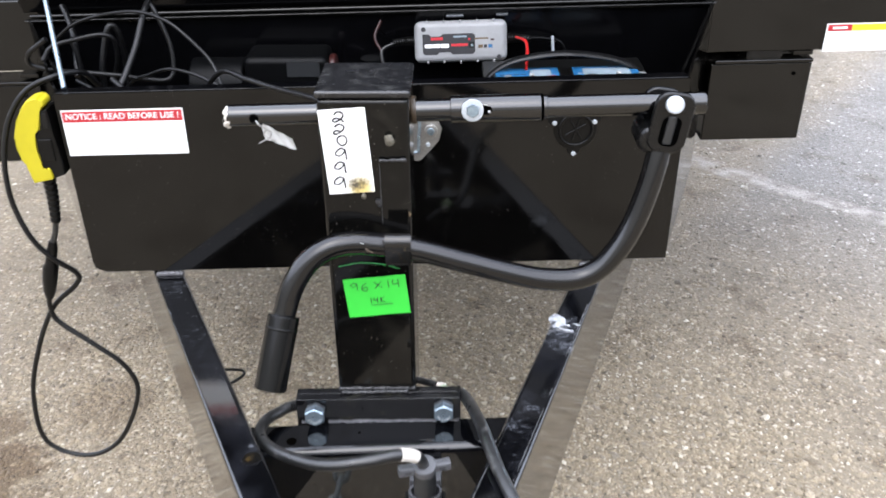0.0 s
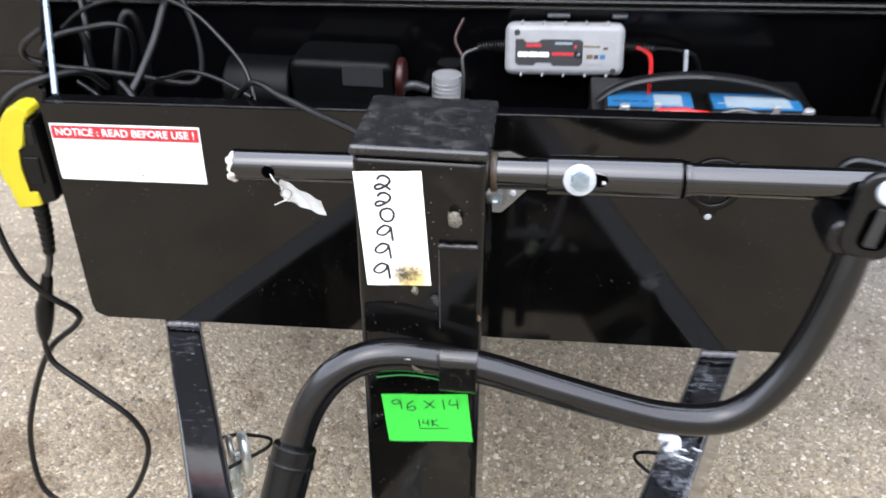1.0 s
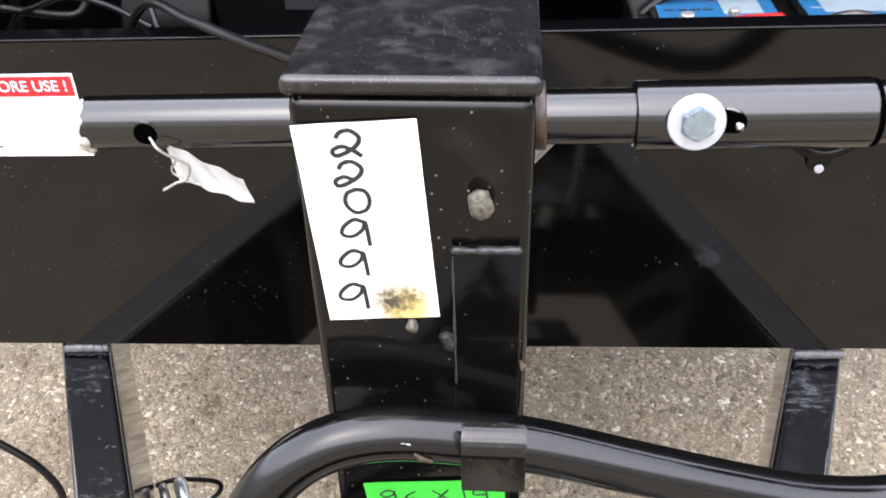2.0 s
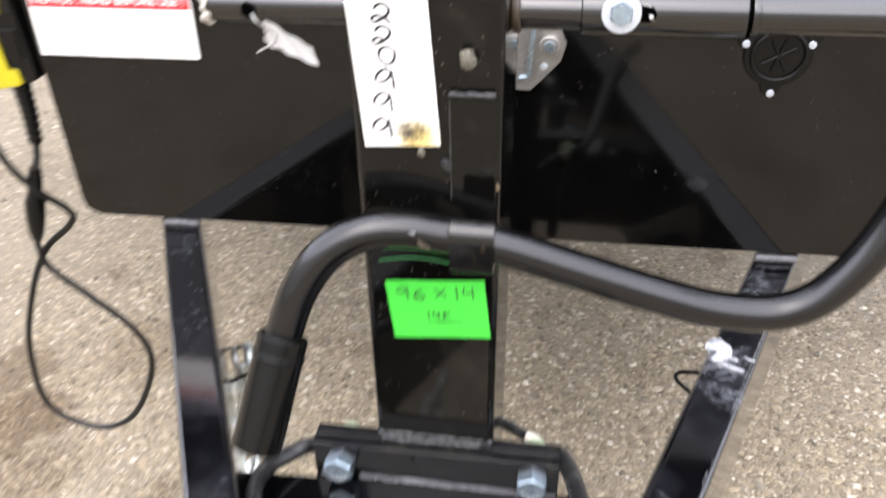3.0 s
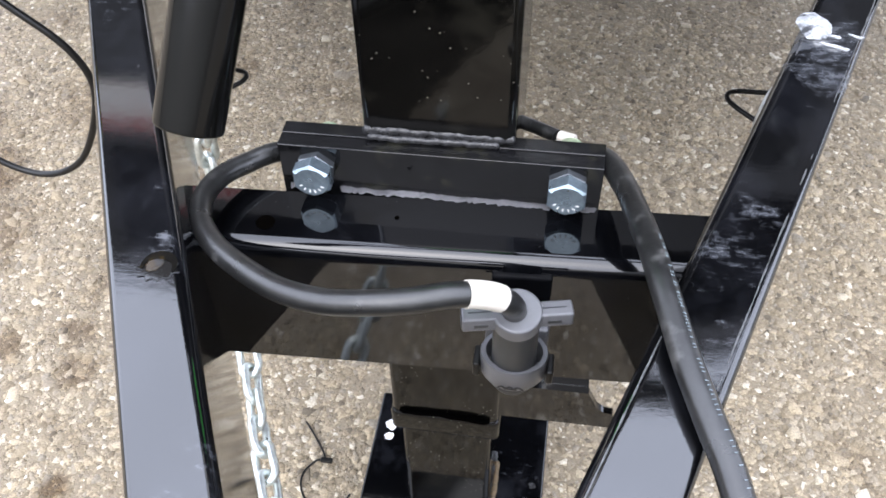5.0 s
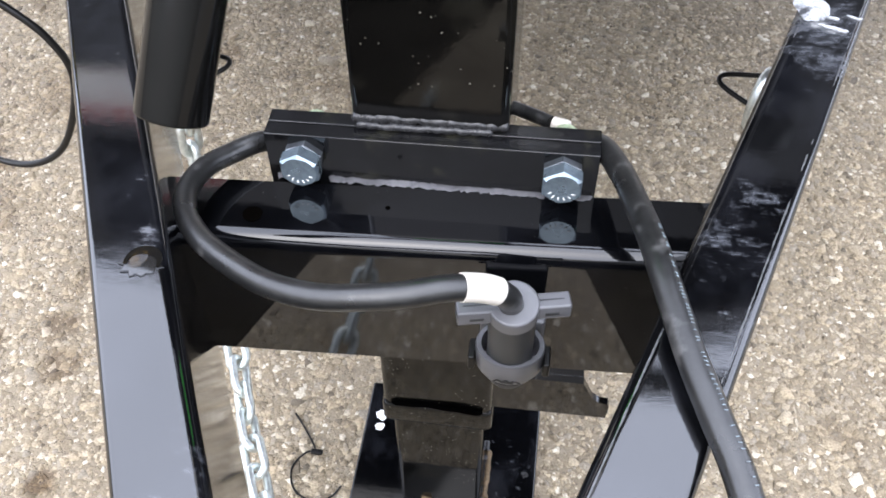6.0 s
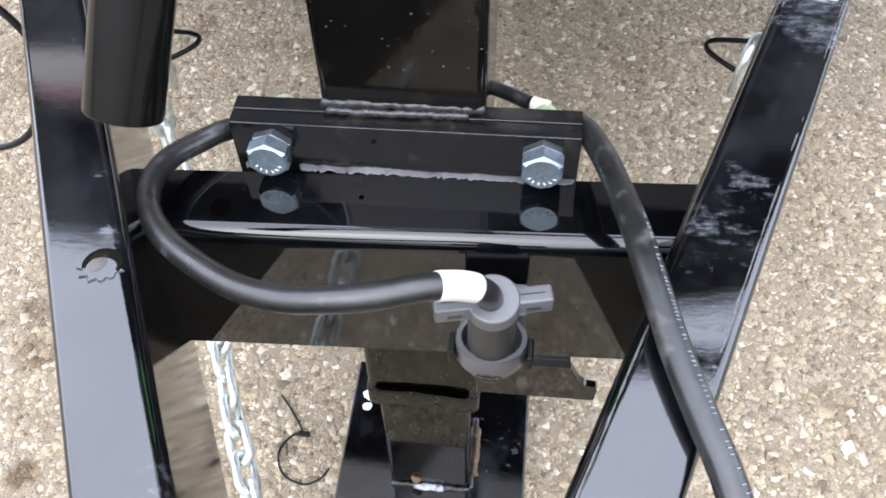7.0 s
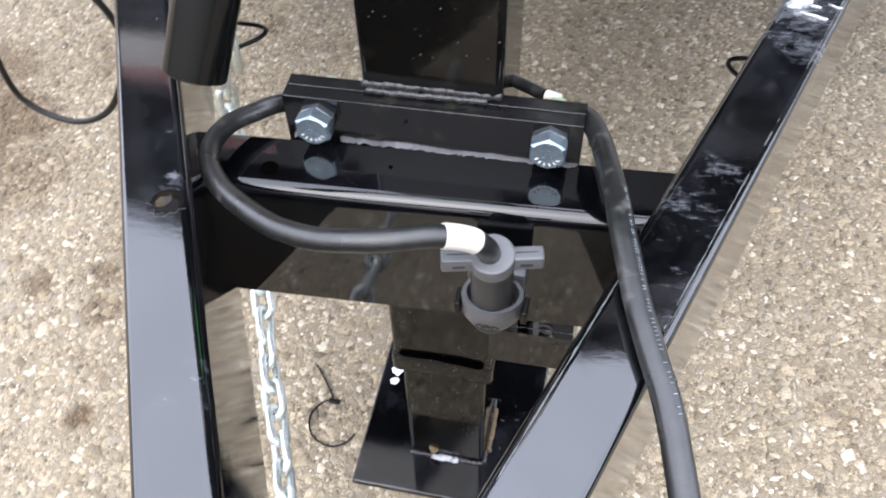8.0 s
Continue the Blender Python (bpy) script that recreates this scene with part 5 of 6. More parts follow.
    part("lock_barrel", rod((-0.0195, BY0 - 0.003, 0.838), (-0.0195, BY0 - 0.009, 0.838), 0.0095, 24, 0.001), "dull_steel", la)
    part("lock_core", rod((-0.0195, BY0 - 0.009, 0.838), (-0.0195, BY0 - 0.011, 0.838), 0.0055, 18, 0.0006), "zinc", la)
    part("screw", rod((-0.024, BY0 - 0.003, 0.8155), (-0.024, BY0 - 0.006, 0.8155), 0.0035, 12, 0.001), "white_zinc", la)
    part("paddle", sweep([Vector(p) for p in ((-0.035, BY0 - 0.006, 0.856), (-0.037, BY0 - 0.008, 0.83), (-0.038, BY0 - 0.006, 0.805), (-0.047, BY0 - 0.005, 0.803))], 0.0025, 8), "zinc", la)

    # round black charging inlet with three screws
    ox, oz = 0.188, 0.832
    v = part("round_inlet", leaned(rod((ox, BY0 - 0.0002, oz), (ox, BY0 - 0.004, oz), 0.031, 36, 0.0015)), "plastic", toolbox, "round black plastic inlet cover")
    ring = [Vector((ox + 0.0235 * math.cos(a), BY0 - 0.0055, oz + 0.0235 * math.sin(a))) for a in np.linspace(0, 2 * np.pi, 37)[:-1]]
    part("rim", leaned(sweep(ring, 0.0022, 8, True)), "plastic", v)
    for a in (30, 75, 120):
        c, s_ = 0.016 * math.cos(radians(a)), 0.016 * math.sin(radians(a))
        part("rib", leaned(rod((ox - c, BY0 - 0.005, oz - s_), (ox + c, BY0 - 0.005, oz + s_), 0.0016, 8)), "plastic", v)
    for sx, sz in ((0.1575, 0.8485), (0.2145, 0.8505), (0.187, 0.8015)):
        part("ear", leaned(rod((sx, BY0 - 0.0002, sz - 0.001), (sx, BY0 - 0.003, sz - 0.001), 0.0095, 18, 0.001)), "plastic", v)
        part("screw", rod((sx, BY0 - 0.0035, sz), (sx, BY0 - 0.006, sz), 0.0036, 12, 0.001), "white_zinc", v)


build_toolbox()


def build_header_label():
    lab = part("danger_label", leaned(box(0.657, 0.83, 1.4882, 1.4894, 0.8305, 0.879)), "paper", trailer, "white warning label with red and yellow heading")
    part("red_band", leaned(box(0.6595, 0.70, 1.4874, 1.488, 0.8665, 0.8775)), "red_print", lab)
    part("yellow_band", leaned(box(0.7005, 0.828, 1.4874, 1.488, 0.8665, 0.8775)), "yellow_print", lab)
    part("print_bar", leaned(box(0.667, 0.692, 1.4868, 1.4873, 0.87, 0.874)), "paper", lab)
    for k, (x0, x1) in enumerate(((0.7, 0.815), (0.704, 0.80), (0.702, 0.82), (0.703, 0.775))):
        part("print_bar", leaned(box(x0, x1, 1.4876, 1.4881, 0.857 - 0.007 * k, 0.8595 - 0.007 * k)), "faint_print", lab)
    part("print_bar", leaned(box(0.664, 0.694, 1.4876, 1.4881, 0.838, 0.86)), "faint_print", lab)


build_header_label()


# ---------------------------------------------------------------- wiring plug parked in its holder on the cross channel
PX, PY = -0.022, 0.762


def build_plug_holder():
    h = thing("plug_holder", (PX, 0.80, 0.5), "grey plastic plug holder screwed to the cross channel", "plug holder")
    n = 36
    bm = bmesh.new()
    prof = ((0.0176, 0.521), (0.0205, 0.521), (0.0212, 0.519), (0.0205, 0.503), (0.0175, 0.497), (0.0, 0.4965), (0.0, 0.499), (0.0172, 0.501))
    rings = [[bm.verts.new((PX + r * math.cos(2 * math.pi * k / n), PY + 0.004 + r * math.sin(2 * math.pi * k / n), z + (PY - (PY + r * math.sin(2 * math.pi * k / n))) * 0.25)) for k in range(n)] for r, z in prof]
    for i in range(len(rings) - 1):
        for k in range(n):
            bm.faces.new((rings[i][k], rings[i][(k + 1) % n], rings[i + 1][(k + 1) % n], rings[i + 1][k]))
    bmesh.ops.remove_doubles(bm, verts=bm.verts, dist=0.0001)
    part("cup", bm, "grey_plastic", h)
    bm = box(PX - 0.02, PX + 0.02, 0.781, 0.8035, 0.495, 0.524, 0.002)
    part("back_block", bm, "grey_plastic", h)
    for s in (-1, 1):
        part("side_clip", box(PX + s * 0.0226 - 0.0022, PX + s * 0.0226 + 0.0022, 0.756, 0.771, 0.503, 0.5155, 0.0012), "plastic", h)
    part("moulded_mark", strokes([[(-0.008, 0.0), (-0.0055, 0.0018), (-0.003, 0.0), (-0.0005, 0.0018), (0.002, 0.0), (0.0045, 0.0018), (0.008, 0.0)], [(-0.007, -0.0012), (-0.003, -0.0028), (0.003, -0.0028), (0.007, -0.0012)], [(-0.004, -0.0006), (0.004, -0.0006)]], 0.0008, upright(PX, PY - 0.0168, 0.5095)), "ink", h)


def build_trailer_plug():
    p = thing("trailer_plug", (PX, PY, 0.5), "grey trailer wiring plug on a thick black cable with white tape", "trailer plug")
    part("body", rod((PX, PY, 0.497), (PX, PY - 0.004, 0.566), 0.0136, 32, 0.0015), "pump_grey", p)
    collar = rod((PX, PY - 0.0035, 0.562), (PX, PY - 0.006, 0.5745), 0.0145, 32, 0.0015)
    part("collar", collar, "grey_plastic", p)
    for s in (-1, 1):
        ear = box(0.008, 0.032, -0.0056, 0.0056, -0.0055, 0.0055, 0.0016, 2)
        turned(ear, Matrix.Translation((PX, PY - 0.005, 0.568)) @ Matrix.Rotation(radians(13 if s > 0 else 193), 4, "Z"))
        e = part("ear", ear, "grey_plastic", p)
        m = Matrix.Translation((PX, PY - 0.005, 0.568)) @ Matrix.Rotation(radians(13 if s > 0 else 193), 4, "Z")
        part("split_line", turned(box(0.010, 0.028, -0.0004, 0.0004, 0.0052, 0.0057), m), "ink", e)
        side = -0.0058 if s > 0 else 0.0058
        part("screw_recess", turned(box(0.017, 0.025, min(side, side * 0.93), max(side, side * 0.93), -0.002, 0.0006, 0.0002), m), "pump_grey", e)
    way = [(-0.155, 0.902, 0.43), (-0.158, 0.902, 0.49), (-0.174, 0.902, 0.538), (-0.199, 0.886, 0.555), (-0.217, 0.869, 0.558), (-0.230, 0.848, 0.562), (-0.232, 0.822, 0.566), (-0.223, 0.799, 0.570), (-0.205, 0.776, 0.577),
           (-0.180, 0.755, 0.585), (-0.153, 0.738, 0.592), (-0.126, 0.729, 0.598), (-0.103, 0.727, 0.603), (-0.080, 0.729, 0.606), (-0.059, 0.736, 0.606),
           (-0.045, 0.742, 0.602), (-0.033, 0.748, 0.594), (-0.025, 0.753, 0.582), (-0.023, 0.757, 0.568)]
    c = part("cable", sweep(spline(way, 6), 0.0072, 18), "cable", p)
    part("tape", sweep(spline(way, 6)[88:98], 0.0079, 20), "tape", p, "white cloth tape")


build_plug_holder()
build_trailer_plug()

harness = thing("wiring_harness", (0.06, 0.75, 0.6), "thick black jacketed cable lying over the tongue beam", "cable")
way_b = [(-0.012, 0.902, 0.43), (-0.01, 0.902, 0.48), (-0.004, 0.902, 0.53), (0.008, 0.9, 0.562), (0.023, 0.888, 0.574), (0.034, 0.855, 0.585), (0.041, 0.82, 0.596), (0.047, 0.788, 0.605), (0.052, 0.757, 0.612), (0.058, 0.731, 0.6125),
         (0.064, 0.707, 0.6115), (0.073, 0.679, 0.610), (0.084, 0.648, 0.606), (0.096, 0.60, 0.597)]
part("cable", sweep(spline(way_b, 6), 0.0076, 18), "cable", harness)


def cable_print():
    """Unreadable white print along the cable's side: small bars."""
    rnd = random.Random(3)
    line = spline(way_b, 12)[84:148]
    bm = bmesh.new()
    for i in range(0, len(line) - 2):
        if i % 9 in (5, 8) and rnd.random() < 0.7 or rnd.random() < 0.15:
            continue
        d = (line[i + 1] - line[i]).normalized()
        out = Vector((0.5, -0.45, 0.74)).normalized()
        out = (out - d * out.dot(d)).normalized()
        side = d.cross(out)
        c = line[i] + out * 0.0078
        s = rnd.uniform(0.7, 1.0) * 0.0012
        joined(bm, sweep([c - side * s + d * rnd.uniform(-0.0003, 0.0003), c + side * s], 0.0002, 5))
    part("print_bars", bm, "silver_label", harness)


cable_print()
stub = thing("spliced_wire", (-0.02, 0.93, 0.58), "short black wire with a cream splice behind the jack plate", "wire")
part("wire", sweep(spline([(-0.036, 0.935, 0.560), (-0.022, 0.922, 0.566), (-0.010, 0.912, 0.5692)], 6), 0.0048, 14), "cable", stub)
part("splice", rod((-0.009, 0.911, 0.5700), (0.002, 0.9065, 0.5710), 0.0048, 16, 0.001), "tape", stub)


# ---------------------------------------------------------------- safety chain and hooks under the tongue
def build_chain():
    ch = thing("safety_chain", (-0.33, 0.98, 0.14), "galvanised steel safety chain hanging under the tongue", "chain")
    line = spline([(-0.392, 1.156, 0.372), (-0.404, 1.155, 0.30), (-0.402, 1.146, 0.245), (-0.372, 1.08, 0.172), (-0.330, 0.985, 0.142), (-0.296, 0.904, 0.135),
                   (-0.254, 0.815, 0.135), (-0.226, 0.753, 0.141), (-0.196, 0.67, 0.17), (-0.165, 0.58, 0.24), (-0.135, 0.50, 0.33)], 40)
    pitch = 0.0325
    picks, gone = [line[0]], 0.0
    for a, b in zip(line, line[1:]):
        gone += (b - a).length
        if gone >= pitch:
            picks.append(b)
            gone = 0.0
    shape = []
    for i in range(20):
        a = 2 * math.pi * i / 20
        shape.append(Vector((math.cos(a) * 0.0105 + 0.0118 * (1 if math.cos(a) > 0 else -1), math.sin(a) * 0.0105, 0)))
    bm = sweep(shape, 0.0046, 8, True)
    me = None
    for i, (a, b) in enumerate(zip(picks, picks[1:])):
        d = (b - a).normalized()
        q = Vector((1, 0, 0)).rotation_difference(d).to_matrix().to_4x4()
        m = Matrix.Translation((a + b) / 2) @ q @ Matrix.Rotation(radians(38 + (90 if i % 2 else 0) + 14 * math.sin(i * 1.7)), 4, "X")
        if me is None:
            ob = part("link", bm, "galvanised", ch)
            me = ob.data
        else:
            ob = new("link", me)
            ob.parent = ch
        ob.location = (0, 0, 0)
        ob.matrix_parent_inverse = Matrix.Translation(-REST[ch])
        ob.matrix_basis = m


def build_hook(name_label, sx, cx, cy, cz, tuck):
    """A galvanised safety hook with a black wire spring latch; sx: the side its latch points to."""
    h = thing("safety_hook", (cx, cy, cz), name_label, "safety hook", group="safety chain hooks")
    bx = cx - sx * tuck
    along = Vector((-0.46 * sx, 0.89, 0.0))

    def loop(ox, r, h, drop, a0, a1, n):
        mid = Vector((bx + sx * ox, cy - 0.004, cz - drop))
        return [mid + along * r * math.cos(a) + Vector((0, 0, h * math.sin(a))) for a in np.linspace(a0, a1, n)]

    part("hook", sweep(loop(0.016, 0.022, 0.03, 0.012, 0, 2 * math.pi, 33)[:-1], 0.0068, 12, True), "galvanised", h)
    part("shackle", sweep(spline([(bx + sx * 0.004, cy - 0.012, cz - 0.012), (bx, cy - 0.03, cz - 0.038), (bx - sx * 0.006, cy - 0.012, cz - 0.064), (bx - sx * 0.006, cy + 0.01, cz - 0.05)], 6), 0.0078, 12), "galvanised", h)
    part("eye", sweep(loop(-0.004, 0.019, 0.026, 0.014, 0, 2 * math.pi, 25)[:-1], 0.0046, 10, True), "dull_steel", h)
    latch = [(cx - sx * 0.03, cy + 0.018, cz - 0.006), (cx - sx * 0.012, cy + 0.029, cz - 0.008), (cx + sx * 0.010, cy + 0.031, cz - 0.009), (cx + sx * 0.030, cy + 0.030, cz - 0.009), (cx + sx * 0.0395, cy + 0.025, cz - 0.009),
             (cx + sx * 0.0405, cy + 0.015, cz - 0.009), (cx + sx * 0.032, cy + 0.002, cz - 0.009), (cx + sx * 0.012, cy - 0.02, cz - 0.008), (cx - sx * 0.016, cy - 0.05, cz - 0.007)]
    part("spring_latch", sweep(spline(latch, 5), 0.0027, 10), "plastic", h, "black wire spring latch")


build_chain()
build_hook("galvanised safety hook with black wire latch under the tongue beam", 1, -0.388, 1.156, 0.392, 0.006)
build_hook("galvanised safety hook with black wire latch under the scuffed beam", -1, 0.202, 1.193, 0.392, 0.014)

tie = thing("cable_tie", (-0.24, 0.92, 0.0), "cut black cable tie lying on the gravel", "cable tie")
part("strap", sweep(spline([(-0.280, 0.984, 0.003), (-0.262, 0.963, 0.005), (-0.245, 0.939, 0.0045), (-0.255, 0.933, 0.004), (-0.266, 0.916, 0.003), (-0.264, 0.897, 0.003), (-0.252, 0.881, 0.004),
                            (-0.229, 0.874, 0.005), (-0.212, 0.883, 0.005), (-0.204, 0.896, 0.006)], 6), 0.0013, 8), "plastic", tie)
part("head", box(-0.249, -0.235, 0.9325, 0.9385, 0.002, 0.007, 0.001), "plastic", tie)


# ---------------------------------------------------------------- tag wired to the crank shaft
def build_tag():
    t = thing("wire_tag", (-0.2, 0.93, 0.93), "crumpled white plastic tag wired to the crank shaft", "tag")
    spine = spline([(-0.208, 0.922, 0.934), (-0.196, 0.919, 0.930), (-0.184, 0.921, 0.9225), (-0.173, 0.924, 0.9155)], 5)
    bm = bmesh.new()
    rows = []
    for i, p in enumerate(spine):
        w = 0.0108 * (1 - 0.35 * i / len(spine))
        rows.append([bm.verts.new(p + Vector((-0.25 * k * w, 0.0012 * math.sin(i * 1.1 + k * 2.3) - 0.001 * k * k, k * w))) for k in (-1, -0.5, 0, 0.5, 1)])
    for a, b in zip(rows, rows[1:]):
        for k in range(4):
            bm.faces.new((a[k], a[k + 1], b[k + 1], b[k]))
    bmesh.ops.solidify(bm, geom=list(bm.faces), thickness=0.0008)
    part("sheet", bm, "tag", t)
    part("tie_wire", sweep(spline([(-0.2135, 0.9165, 0.948), (-0.2085, 0.912, 0.944), (-0.202, 0.914, 0.938), (-0.1965, 0.9145, 0.934), (-0.199, 0.9135, 0.9275), (-0.204, 0.9135, 0.9255), (-0.2115, 0.914, 0.921)], 5), 0.0007, 6), "dull_steel", t)
    part("tie_wire", sweep(spline([(-0.202, 0.914, 0.938), (-0.2055, 0.9145, 0.931), (-0.1985, 0.914, 0.9265), (-0.192, 0.9145, 0.9235)], 5), 0.0006, 6), "dull_steel", t)


build_tag()


# ---------------------------------------------------------------- in the toolbox
def build_charger():
    c = thing("battery_charger", (0.025, 1.44, 0.85), "pale grey battery charger with black and red face", "battery charger")
    m = Matrix.Translation((0.025, 1.443, 0.8825)) @ Matrix.Rotation(radians(-14), 4, "X") @ Matrix.Rotation(radians(-1.6), 4, "Y")
    body = box(-0.078, 0.078, -0.015, 0.015, -0.034, 0.034, 0.011, 4)
    part("case", turned(body, m), "pale_grey", c)
    for i in range(5):
        x = -0.056 + 0.028 * i
        part("rib", turned(box(x - 0.0016, x + 0.0016, -0.0135, 0.0135, 0.031, 0.0355, 0.001), m), "pale_grey", c)
        part("rib", turned(box(x - 0.0016, x + 0.0016, -0.0135, 0.0135, -0.0355, -0.031, 0.001), m), "pale_grey", c)
    face = plate([(-0.064, -0.017), (-0.06, -0.021), (-0.04, -0.021), (-0.036, -0.017), (-0.018, -0.017), (-0.014, -0.021), (0.02, -0.021), (0.028, -0.013), (0.032, 0.004), (0.02, 0.013), (-0.02, 0.013), (-0.03, 0.013), (-0.034, 0.009), (-0.05, 0.009), (-0.054, 0.013), (-0.064, 0.013)], [], 0, 0.0006)
    turned(face, m @ Matrix.Translation((0, -0.0152, 0)) @ Matrix.Rotation(math.pi / 2, 4, "X"))
    f = part("face_panel", face, "ink", c)
    bars = [("pale_bar", "pale_grey", 0.024, 0.064, -0.019, 0.013)]
    for x0, x1 in ((-0.0605, -0.0475), (-0.0465, -0.0345), (-0.0335, -0.02)):
        bars.append(("pale_bar", "paper", x0, x1, -0.0095, -0.0035))
    bars += [("red_bar", "red_print", -0.016, 0.012, -0.0075, -0.0035), ("red_bar", "red_print", -0.05, -0.03, 0.003, 0.0075), ("pale_bar", "silver_label", -0.012, 0.01, 0.0065, 0.0095),
             ("red_bar", "red_print", 0.0125, 0.016, 0.002, 0.0055), ("dark_bar", "plastic", 0.014, 0.023, -0.0105, -0.0015), ("pale_bar", "silver_label", 0.0165, 0.0205, -0.008, -0.004),
             ("dark_bar", "rust", 0.023, 0.046, 0.003, 0.0055), ("blue_bar", "blue", 0.046, 0.053, -0.0115, -0.006), ("tan_bar", "rust", 0.029, 0.037, -0.0115, -0.006), ("dark_bar", "dark_red", 0.05, 0.056, 0.0005, 0.0035),
             ("dark_bar", "ink", 0.0385, 0.044, -0.0115, -0.006)]
    for k, (name, mat, x0, x1, z0, z1) in enumerate(bars):
        part(name, turned(box(x0, x1, -0.0166 - 0.0003 * (k > 3), -0.0159, z0, z1), m), mat, f)
    for x, z in ((-0.062, 0.021), (0.064, -0.027)):
        part("screw_hole", turned(rod((x, -0.0154, z), (x, -0.0145, z), 0.004, 14), m), "ink", c)
    for s, x1 in ((-1, -0.115), (1, 0.118)):
        boot = spline([(s * 0.078, 0, 0.002), (s * 0.095, 0, 0.002), (x1, 0, 0.0)], 14)
        part("cable_boot", turned(sweep(boot, [0.0085 * (1 - 0.3 * i / len(boot)) * (1.0 if i % 3 else 0.78) for i in range(len(boot))], 14), m), "plastic", c)
    part("lead", sweep(spline([(-0.088, 1.44, 0.880), (-0.108, 1.43, 0.87), (-0.106, 1.42, 0.84), (-0.11, 1.41, 0.79), (-0.13, 1.38, 0.68)], 6), 0.0028, 8), "cable", c)
    part("lead", sweep(spline([(0.138, 1.445, 0.887), (0.17, 1.45, 0.884), (0.20, 1.455, 0.87), (0.22, 1.45, 0.80)], 6), 0.003, 8), "pump_dark", c)
    part("red_lead", sweep(spline([(-0.108, 1.43, 0.868), (-0.12, 1.44, 0.89), (-0.11, 1.452, 0.915)], 6), 0.0025, 8), "dark_red", c)
    part("red_lead", sweep(spline([(0.118, 1.425, 0.894), (0.129, 1.40, 0.8965), (0.1325, 1.385, 0.892), (0.1315, 1.36, 0.880), (0.128, 1.33, 0.868)], 6), 0.0026, 10), "red", c)


def build_battery():
    b = thing("battery", (0.19, 1.32, 0.62), "black lead-acid battery with blue labels on its lid", "battery")
    part("case", leaned(box(0.062, 0.318, 1.245, 1.405, 0.617, 0.838, 0.006)), "plastic", b)
    part("lid", leaned(box(0.06, 0.32, 1.243, 1.407, 0.838, 0.856, 0.004, 2)), "plastic", b)
    for x0, x1 in ((0.079, 0.178), (0.201, 0.302)):
        pad = part("cell_cover", leaned(box(x0 - 0.004, x1 + 0.004, 1.285, 1.345, 0.8562, 0.863, 0.003, 2)), "plastic", b)
        part("blue_label", leaned(box(x0, x1, 1.291, 1.34, 0.8632, 0.8638)), "blue", pad, "blue printed label")
        w = x0 + (x1 - x0) * (0.55 if x0 < 0.1 else 0.15)
        part("silver_bar", leaned(box(w, x1 - 0.012, 1.296, 1.33, 0.8639, 0.8643)), "silver_label", pad)
        for k in range(4):
            part("print_bar", leaned(box(x0 + 0.006 + 0.011 * k, x0 + 0.0145 + 0.011 * k, 1.306, 1.309, 0.8639, 0.8642)), "silver_label" if x0 > 0.1 else "ink", pad)
    for x, r, h in ((0.095, 0.006, 0.88), (0.131, 0.0042, 0.883), (0.262, 0.0042, 0.883), (0.297, 0.006, 0.88)):
        t = part("terminal", leaned(rod((x, 1.257, 0.856), (x, 1.257, h), r, 18, 0.0015)), "lead", b)
        if r < 0.006:
            part("nut", leaned(hex_bolt((x, 1.257, 0.872), (0, 0, 1), 0.013, 0.008)), "lead", t)
    part("red_jumper", sweep(spline([(0.132, 1.253, 0.877), (0.145, 1.250, 0.880), (0.17, 1.249, 0.882), (0.196, 1.25, 0.879)], 6), [0.0058] * 12 + [0.0032] * 7, 12), "red", b)
    part("jumper", sweep(spline([(0.196, 1.25, 0.879), (0.222, 1.25, 0.886), (0.25, 1.252, 0.878), (0.262, 1.255, 0.876)], 6), 0.0042, 12), "cable", b)
    strap = spline([(0.056, 1.33, 0.832), (0.072, 1.33, 0.862), (0.108, 1.33, 0.884), (0.17, 1.33, 0.895), (0.232, 1.33, 0.893), (0.288, 1.33, 0.879), (0.326, 1.33, 0.85)], 6)
    bm = sweep(strap, 0.0045, 8)
    for v in bm.verts:
        v.co.y = 1.33 + (v.co.y - 1.33) * 2.0
    part("carry_strap", bm, "wire", b)
    part("hold_down_rod", rod((0.1735, 1.365, 0.884), (0.171, 1.365, 0.914), 0.0024, 12, 0.0008), "white_zinc", b)


